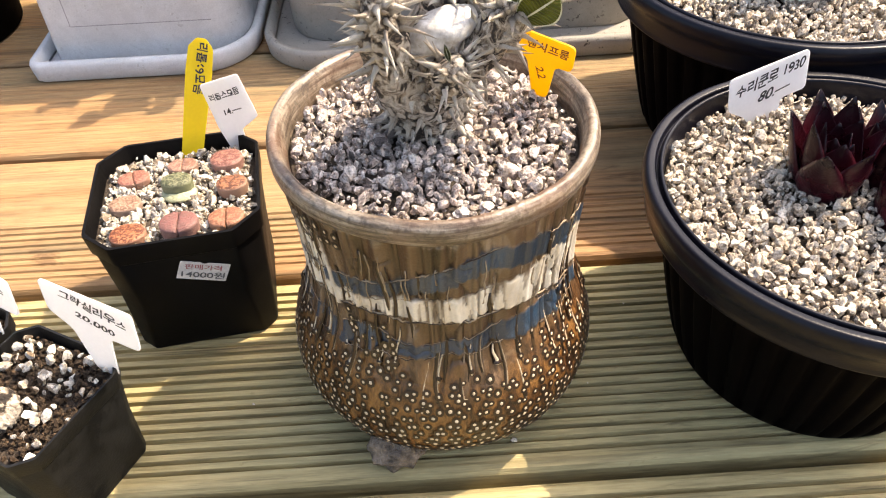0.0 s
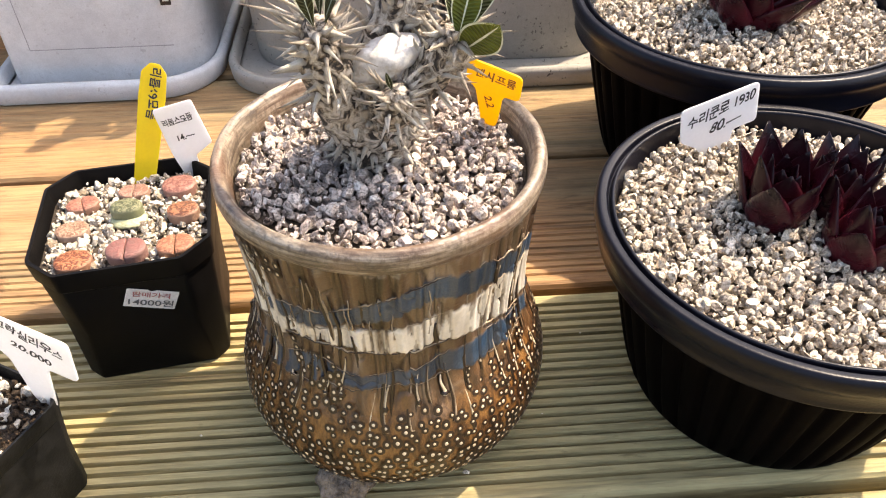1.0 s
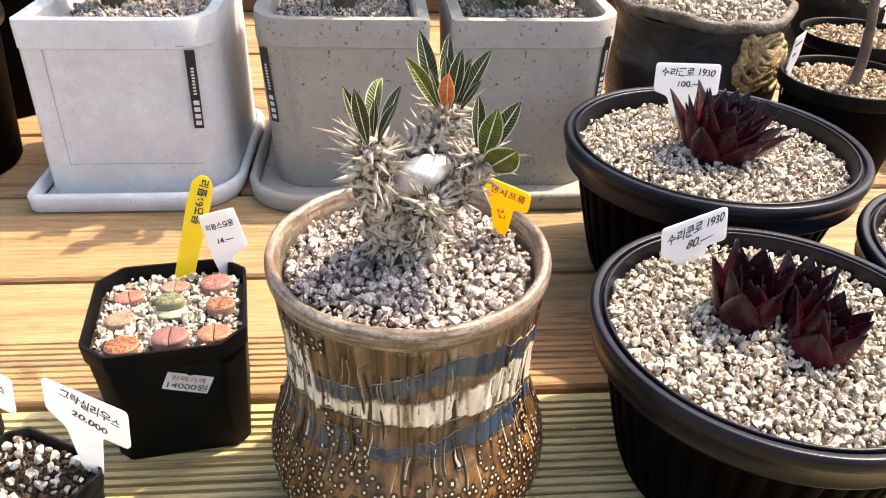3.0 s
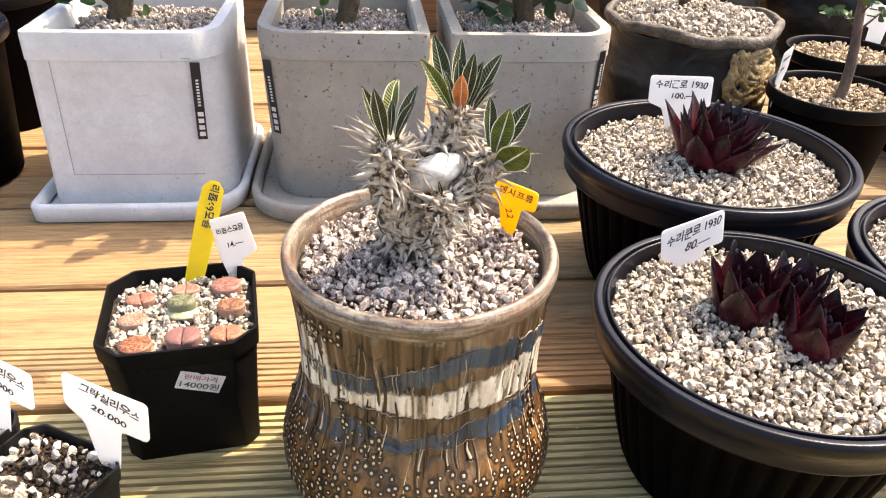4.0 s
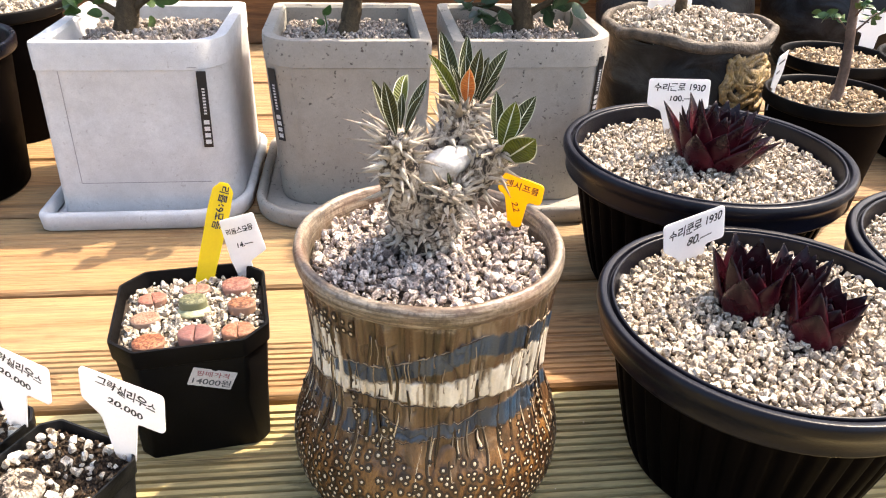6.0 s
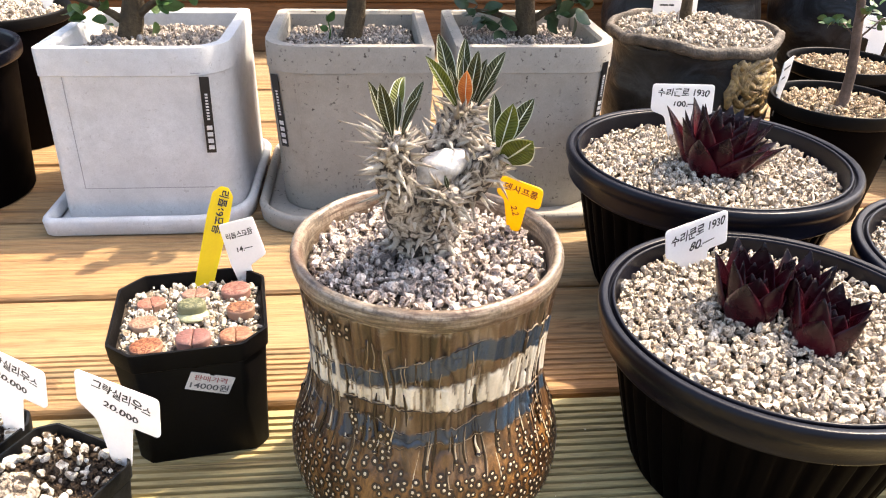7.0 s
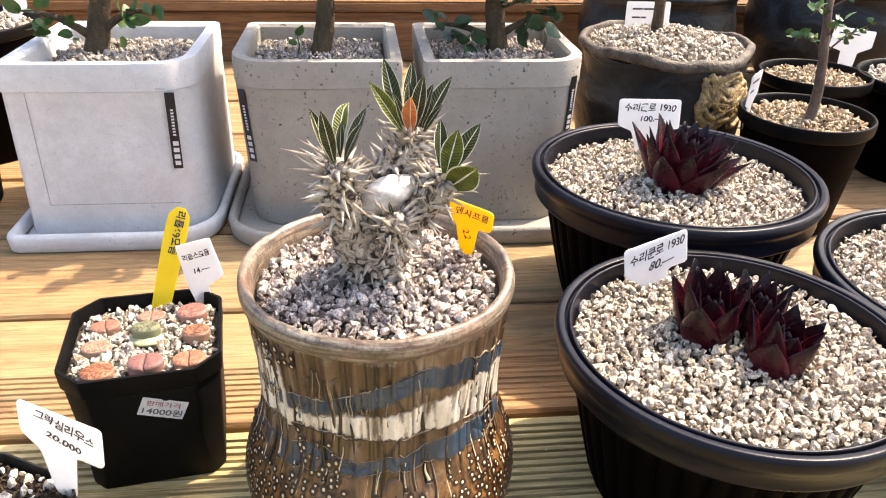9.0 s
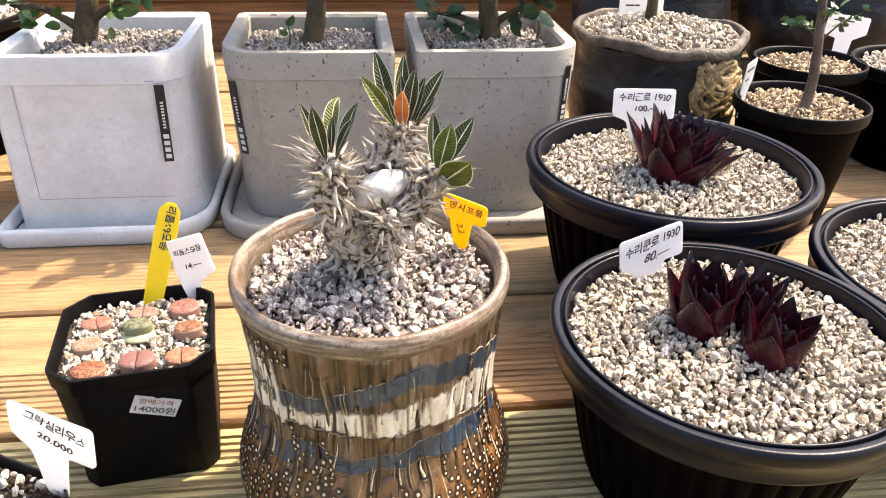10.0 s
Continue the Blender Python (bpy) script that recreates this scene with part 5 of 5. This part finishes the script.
    loft("rim", [sring(0.0, 0.004), sring(0.002, 0.0015), sring(0.015, 0.0), sring(0.018, 0.0015), sring(0.019, 0.004), sring(0.018, 0.007), sring(0.008, 0.0085)], material, dish, "", True, False)
    loft("base", [sring(0.0008, 0.0045), sring(0.0015, 0.0046), sring(0.0055, 0.0083), sring(0.0056, 0.012)], material, dish, "", True)
    return pot


planter("white cast-stone planter with a black label strip, standing in a saucer", (-0.1945, 0.702), 0.165, 0.178, 0.172, (0.006, 0.038, 0.010, 0.010), M_WHITEPOT, "white cast-stone saucer under the planter",
        (-0.296, -0.103, 0.590, 0.812, (0.012, 0.055, 0.03, 0.012)), (0.0600, 0.069, 0.0085, 0.072, 6.0, -0.0890), (-0.0610, 0.058, 0.034, 0.1440), foot=1.002)
planter("speckled grey cast-stone planter with a broad rounded corner", (-0.004, 0.704), 0.157, 0.170, 0.172, (0.040, 0.006, 0.010, 0.010), M_GREYPOT, "grey cast-stone saucer under the speckled planter",
        (-0.099, 0.087, 0.583, 0.803, (0.055, 0.012, 0.012, 0.03)), (-0.0650, 0.066, 0.0085, 0.072, -38.0, -0.0685), (-0.050, 0.068, 0.030, 0.1405))
planter("plain grey cast-stone planter with a black label strip", (0.172, 0.704), 0.157, 0.170, 0.172, (0.006, 0.040, 0.010, 0.010), M_GREYPOT, "grey cast-stone saucer beside the black pots",
        (0.0895, 0.268, 0.583, 0.803, (0.012, 0.055, 0.03, 0.012)), (0.0650, 0.088, 0.0085, 0.062, 38.0, -0.0705), (-0.066, 0.050, 0.030, 0.1405))
for i, (cx, seed) in enumerate(((-0.1945, 71), (-0.004, 72), (0.172, 73))):
    gravel("grit", "grey-brown topsoil grit in a cast-stone planter", (cx, 0.704, 0.1565), 0, lambda x, y: abs(x) < 0.062 and abs(y) < 0.069, 0.072, 0.0050, M_GREYGRIT, seed, 2, False, 0.003,
           outline=rounded_rect(0.136, 0.148, (0.02, 0.02, 0.01, 0.01), 5), category="grit")


# ---- small trees ----
def leaf_patch(places, size, rng):
    """Small curved oval leaves at (place, way)."""
    V, F = [], []
    for p, d in places:
        s = size * rng.uniform(0.7, 1.25)
        d = Vector(d).normalized()
        u = d.orthogonal().normalized()
        u = (u * math.cos(rng.uniform(0, 6.28)) + d.cross(u) * math.sin(rng.uniform(0, 6.28))).normalized()
        w = d.cross(u)
        b = len(V)
        for i in range(6):
            t = i / 5
            k = math.sin(math.pi * min(0.97, 0.06 + 0.94 * t)) ** 0.7 * 0.34
            c = Vector(p) + d * s * t - w * s * 0.22 * t * t
            V += [c - u * k * s + w * k * s * 0.25, c, c + u * k * s + w * k * s * 0.25]
        for i in range(5):
            for k in range(2):
                q = b + i * 3 + k
                F.append((q, q + 1, q + 4, q + 3))
    return V, F


def small_tree(label, at, height, r, seed, material, leafmat, low, count, size, lean=(0, 0), arc=360, spread=0.10, twist=0.006, boughs=()):
    rng = random.Random(seed)
    tree = thing("small_tree", label, "tree", at)
    path, rad = [], []
    for i in range(9):
        t = i / 8
        path.append(Vector((lean[0] * t + twist * math.sin(t * 5 + seed), lean[1] * t + twist * math.cos(t * 4 + seed) - twist * math.cos(seed), -0.012 + (height + 0.012) * t)))
        rad.append(r * (1.25 - 0.75 * t) * (1 + (0.25 if i == 0 else 0)))
    pr = smooth_profile([(*p, q) for p, q in zip(path, rad)], 5)
    v, f = tube([p[:3] for p in pr], [p[3] for p in pr], 14)
    v = [Vector(p) + (Vector(p) - Vector(pr[i // 14][:3])).normalized() * r * 0.16 * noise.noise(Vector(p) * 120) for i, p in enumerate(v)]
    pymesh("trunk", v, f, material, tree)
    places, limbs = [], []
    for z, dx, dy, dz in boughs:                  # strong low side branches with leaves along them
        k = min(z / height * 8, 7.9)
        root = path[int(k)].lerp(path[int(k) + 1], k - int(k))
        pts = [root + Vector((dx * u, dy * u, dz * u + 0.25 * dz * math.sin(u * math.pi))) for u in (0, 0.25, 0.5, 0.75, 1)]
        limbs.append(tube(pts, [r * q for q in (0.5, 0.4, 0.33, 0.26, 0.1)], 8))
        for i in range(16):
            u = rng.uniform(0.35, 1.1)
            places.append((root + Vector((dx * u, dy * u + rng.uniform(-0.008, 0.004), dz * u + rng.uniform(-0.012, 0.014))), (rng.uniform(-1, 1), rng.uniform(-1, 0.4), rng.uniform(-0.7, 0.7))))
    for i in range(count):
        t = rng.uniform(low, 1.0)
        k = t * 8
        j = min(int(k), 7)
        root = path[j].lerp(path[j + 1], k - j)
        a = radians((i * 137.5) % arc - (arc - 180) / 2 if arc < 360 else i * 137.5) + rng.uniform(-0.3, 0.3)
        d = Vector((math.cos(a), math.sin(a), rng.uniform(0.05, 0.8))).normalized()
        ln = spread * rng.uniform(0.5, 1.1)
        pts = [root, root + d * ln * 0.5 + Vector((0, 0, 0.008)), root + d * ln]
        limbs.append(tube(pts, [r * 0.24, r * 0.16, r * 0.07], 6))
        for _ in range(11):
            u = rng.uniform(0.35, 1.08)
            places.append((root + d * ln * u + Vector((0, 0, 0.006)), (rng.uniform(-1, 1), rng.uniform(-1, 1), rng.uniform(-0.6, 0.8))))
    if limbs:
        tagged(pymesh("twig_mass", *joined(limbs), material, tree), kind="stuff")
        tagged(pymesh("crown", *leaf_patch(places, size, rng), leafmat, tree, "small glossy green leaves"), kind="stuff")
    return tree


M_TREELEAF = simple("glossy_green_leaf", (0.035, 0.085, 0.02), (0.09, 0.17, 0.045), 120, 0.4)
M_TREEDARK = simple("deep_green_leaf", (0.018, 0.04, 0.014), (0.045, 0.085, 0.03), 120, 0.45)
small_tree("small tree with a brown trunk in the white planter", (-0.217, 0.712, 0.157), 0.15, 0.0100, 5, M_BARK, M_TREELEAF, 0.30, 18, 0.016, (0.01, 0.0), spread=0.075, boughs=((0.022, -0.060, -0.010, 0.030), (0.026, 0.055, -0.012, 0.028)))
# its crown is out of view, thickened to shade the white planter
small_tree("small potted tree with a straight brown trunk, in the speckled planter", (-0.004, 0.710, 0.157), 0.15, 0.0090, 6, M_BARK, M_TREEDARK, 0.60, 80, 0.019, (0.004, 0.02), spread=0.085)
small_tree("small potted tree with dense dark foliage, in the plain grey planter", (0.178, 0.720, 0.157), 0.19, 0.0095, 9, M_BARK, M_TREEDARK, 0.26, 80, 0.017, (0.006, 0.02), spread=0.095, boughs=((0.020, -0.062, -0.006, 0.020), (0.024, 0.060, -0.010, 0.026)))
# a shoot at the foot of the middle tree
rng = random.Random(3)
shoot = thing("green_shoot", "short green shoot with two small leaves in grit", "seedling", (-0.026, 0.712, 0.155))
pymesh("stalk", *tube([(0, 0, 0), (0.002, 0, 0.010), (0.0, 0, 0.022)], [0.0012, 0.001, 0.0006], 6), M_TREELEAF, shoot)
pymesh("leaves", *leaf_patch([((0, 0, 0.012), (-0.8, -0.3, 0.3)), ((0, 0, 0.020), (0.5, -0.4, 0.7)), ((0, 0, 0.018), (-0.3, -0.2, 1))], 0.012, rng), M_TREELEAF, shoot)


# ---- pots behind ----
def nursery_pot(label, at, r, height, material=M_BLACKMATT, base=0.72, group="nursery pots"):
    pot = thing("nursery_pot", label, "flower pot", (*at, 0), 0, group)
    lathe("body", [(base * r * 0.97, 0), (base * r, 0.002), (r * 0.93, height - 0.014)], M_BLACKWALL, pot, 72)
    lathe("rim", smooth_profile([(r * 0.91, height - 0.015), (r * 0.985, height - 0.013), (r, height - 0.008), (r, height - 0.002), (r * 0.985, height), (r * 0.95, height - 0.001), (r * 0.93, height - 0.006), (r * 0.905, height - 0.022)], 4),
          material, pot, 72, "rounded rim", None, False)
    return pot


SMALL_A, SMALL_B, SMALL_C = (0.480, 0.627), (0.571, 0.772), (0.712, 0.750)
nursery_pot("round black nursery pot with tan grit and a knobbly tree", SMALL_A, 0.0645, 0.120)
nursery_pot("round black nursery pot with tan grit, behind its neighbour", SMALL_B, 0.0635, 0.120)
nursery_pot("round black nursery pot with pale grit at the side", SMALL_C, 0.088, 0.120)
nursery_pot("tall black pot beside the white planter", (-0.428, 0.700), 0.100, 0.152, M_BLACK, 0.82)
nursery_pot("black pot with pale grit behind the white planter", (-0.428, 0.880), 0.091, 0.154, M_BLACKMATT, 0.8)
gravel("gravel", "tan pumice grit in the nursery pot", (*SMALL_A, 0.112), 0, in_circle(0.0565), 0.0585, 0.0050, M_TANGRIT, 81, 2, False, 0.004)
gravel("gravel", "tan pumice grit in the nursery pot behind", (*SMALL_B, 0.112), 0, in_circle(0.0555), 0.0575, 0.0050, M_TANGRIT, 82, 2, False, 0.004)
gravel("gravel", "pale grit in the nursery pot at the side", (*SMALL_C, 0.112), 0, in_circle(0.077), 0.0800, 0.0060, M_PALE, 83, 2, False, 0.003)
gravel("gravel", "pale grit in the black pot behind the white planter", (-0.428, 0.880, 0.146), 0, in_circle(0.080), 0.083, 0.0062, M_PALE, 84, 2, False, 0.006)
gravel("gravel", "dark soil crumbs in the tall black pot", (-0.428, 0.700, 0.132), 0, in_circle(0.088), 0.0905, 0.0070, M_BARKMIX, 85, 1, False, 0.003)
small_tree("knobbly small tree with a pinkish-grey trunk in a nursery pot", (0.468, 0.617, 0.113), 0.20, 0.0045, 14, M_PINKBARK, M_TREELEAF, 0.30, 7, 0.0095, (0.012, 0.01), spread=0.045, twist=0.009)


def glazed_pot():
    """A dark pot with a wavy torn rim and a golden patch of knotted relief."""
    at, r, h = (0.380, 0.768), 0.097, 0.158
    pot = thing("glazed_pot", "dark marbled glazed pot with a wavy worn rim and ochre relief", "flower pot", (*at, 0))

    def wave(a):
        return 0.005 * math.sin(a * 3 + 0.7) + 0.0024 * math.sin(a * 7 + 2) + 0.0016 * math.sin(a * 11)
    segs = 128
    prof = smooth_profile([(0.062, 0.0), (0.070, 0.003), (0.086, 0.03), (0.094, 0.07), (0.093, 0.105), (0.090, 0.130), (0.0935, 0.150)], 5)
    n0 = len(prof)
    verts, faces = [], []
    for j, (q, z) in enumerate(prof):
        for i in range(segs):
            a = 2 * math.pi * i / segs
            k = q * (1 + 0.012 * noise.noise((math.cos(a) * 3, math.sin(a) * 3, z * 30)))
            verts.append((k * math.cos(a), k * math.sin(a), z + wave(a) * 0.5 * (z / h) ** 3))
    for j in range(n0 - 1):
        for i in range(segs):
            k = (i + 1) % segs
            faces.append((j * segs + i, j * segs + k, (j + 1) * segs + k, (j + 1) * segs + i))
    faces.append(tuple(range(segs - 1, -1, -1)))
    pymesh("body", verts, faces, M_DARKGLAZE, pot)
    rings = []
    for q, z in smooth_profile([(0.0915, 0.146), (0.0950, 0.1475), (0.0970, 0.152), (0.0960, 0.157), (0.0915, 0.159), (0.088, 0.155), (0.086, 0.13)], 4):
        rings.append([((q + wave(a) * 0.5 + 0.002 * noise.noise((math.cos(a) * 8, math.sin(a) * 8, z * 40))) * math.cos(a), (q + wave(a) * 0.5) * math.sin(a),
                       z + 0.5 * wave(a + 0.5) + 0.001 * noise.noise((math.cos(a) * 12, math.sin(a) * 12, z * 90))) for a in np.linspace(0, 2 * math.pi, segs, endpoint=False)])
    loft("rim", rings, M_RAWRIM, pot, "wavy worn clay rim", True, False)
    rng = random.Random(8)
    pieces = []
    for i in range(20):
        a0, z0 = radians(-56 + rng.uniform(-14, 14)), rng.uniform(0.092, 0.130)
        path = []
        for k in range(9):
            t = k / 8
            a, z = a0 + 0.28 * math.sin(t * 5 + i), z0 + 0.030 * (t - 0.5) + 0.01 * math.sin(t * 8 + i)
            q = float(np.interp(max(0.03, min(z, 0.143)), [p[1] for p in prof], [p[0] for p in prof]))
            path.append((q * math.cos(a), q * math.sin(a), max(0.03, min(z, 0.143))))
        pymesh("relief_knot", *tube(path, [0.0022 + 0.0022 * math.sin(math.pi * k / 8) for k in range(9)], 8), M_GOLD, pot, "ochre-gold relief")
    gravel("gravel", "cream grit heaped in the dark glazed pot", (*at, 0.152), 0, in_circle(0.0885), 0.090, 0.0056, M_PALE, 86, 2, False, 0.016)
    small_tree("thin grey stem in the dark glazed pot", (at[0] - 0.008, at[1] + 0.01, 0.155), 0.30, 0.0055, 22, M_BARK, M_TREEDARK, 0.75, 5, 0.014, (0.02, 0.0), spread=0.05)


glazed_pot()


def plain_label(label, m, w, h, stem, marks):
    tag = thing("plant_label", label, "plant label", group="plant labels")
    tag.matrix_world = m
    plate("plate", rounded([(-w * 0.16, 0), (w * 0.16, 0), (w * 0.2, stem), (w / 2, stem + h * 0.3), (w / 2, stem + h), (-w / 2, stem + h), (-w / 2, stem + h * 0.1), (-w * 0.2, stem)], 0.002, 3), 0.0009, M_TAGWHITE, tag)
    for i, row in enumerate(marks):
        bars(row, h * 0.055, M_INK, tag, -w * 0.36, stem + h * (0.76 - 0.28 * i), 0.0006)
    return tag


plain_label("white label seen edge-on in a nursery pot", stand((0.424, 0.640, 0.098), (0.66, 0.75, 0.0), (0.10, 0.05, 1)), 0.036, 0.034, 0.024, ((0.010, 0.012), (0.012,)))
plain_label("white label with faint writing behind the thin stem", stand((0.372, 0.812, 0.145), (1, -0.05, 0), (0, 0.1, 1)), 0.052, 0.034, 0.012, ((0.012, 0.014), (0.010, 0.006)))
plain_label("white label behind the knobbly tree", stand((0.634, 0.815, 0.098), (0.95, -0.25, -0.1), (0.1, 0.15, 1)), 0.050, 0.028, 0.034, ((0.010, 0.014), (0.012,)))
plain_label("white label in the nursery pot at the side", stand((0.745, 0.790, 0.105), (1, -0.15, 0), (0, 0.1, 1)), 0.050, 0.030, 0.028, ((0.012, 0.012), (0.012,)))
plain_label("white label in the black pot behind the white planter", stand((-0.369, 0.905, 0.139), (1, -0.2, 0), (0, 0.1, 1)), 0.030, 0.030, 0.016, ((0.008, 0.008),))


def big_jar(label, at, r, h, seed):
    jar = thing("glazed_jar", label, "flower pot", (*at, 0))
    lathe("body", smooth_profile([(r * 0.6, 0.0), (r * 0.68, 0.004), (r * 0.92, h * 0.35), (r, h * 0.62), (r * 0.95, h * 0.85), (r * 0.965, h * 0.93)], 5), M_DARKGLAZE, jar, 96)
    lathe("rim", smooth_profile([(r * 0.955, h * 0.92), (r * 0.985, h * 0.94), (r, h * 0.97), (r * 0.97, h), (r * 0.9, h * 0.98), (r * 0.86, h * 0.8)], 5), M_DARKGLAZE, jar, 96, "rounded rim", None, False)
    gravel("gravel", "soil and grit in the dark glazed jar", (*at, h * 0.92), 0, in_circle(r * 0.82), r * 0.86, 0.008, M_GREYGRIT, seed, 1, False, 0.01)


big_jar("large dark brown and blue glazed jar behind the nursery pots", (0.800, 1.120), 0.135, 0.175, 91)
big_jar("large dark glazed jar in the shade", (0.500, 1.110), 0.120, 0.165, 92)
for i, (x, y, s) in enumerate(((0.074, 0.2125, 0.0020), (-0.020, 0.262, 0.0007), (-0.062, 0.245, 0.0008), (0.118, 0.245, 0.0006), (0.150, 0.300, 0.0007))):
    shapes, faces = SHAPES_FINE
    ob = pymesh("pebble", shapes[i] * s, faces, M_PALE)
    ob.location = (x, y, s * 0.5)
    tagged(ob, "tiny pale pebble lying on the deck boards", "pebble", "pebbles on the deck")
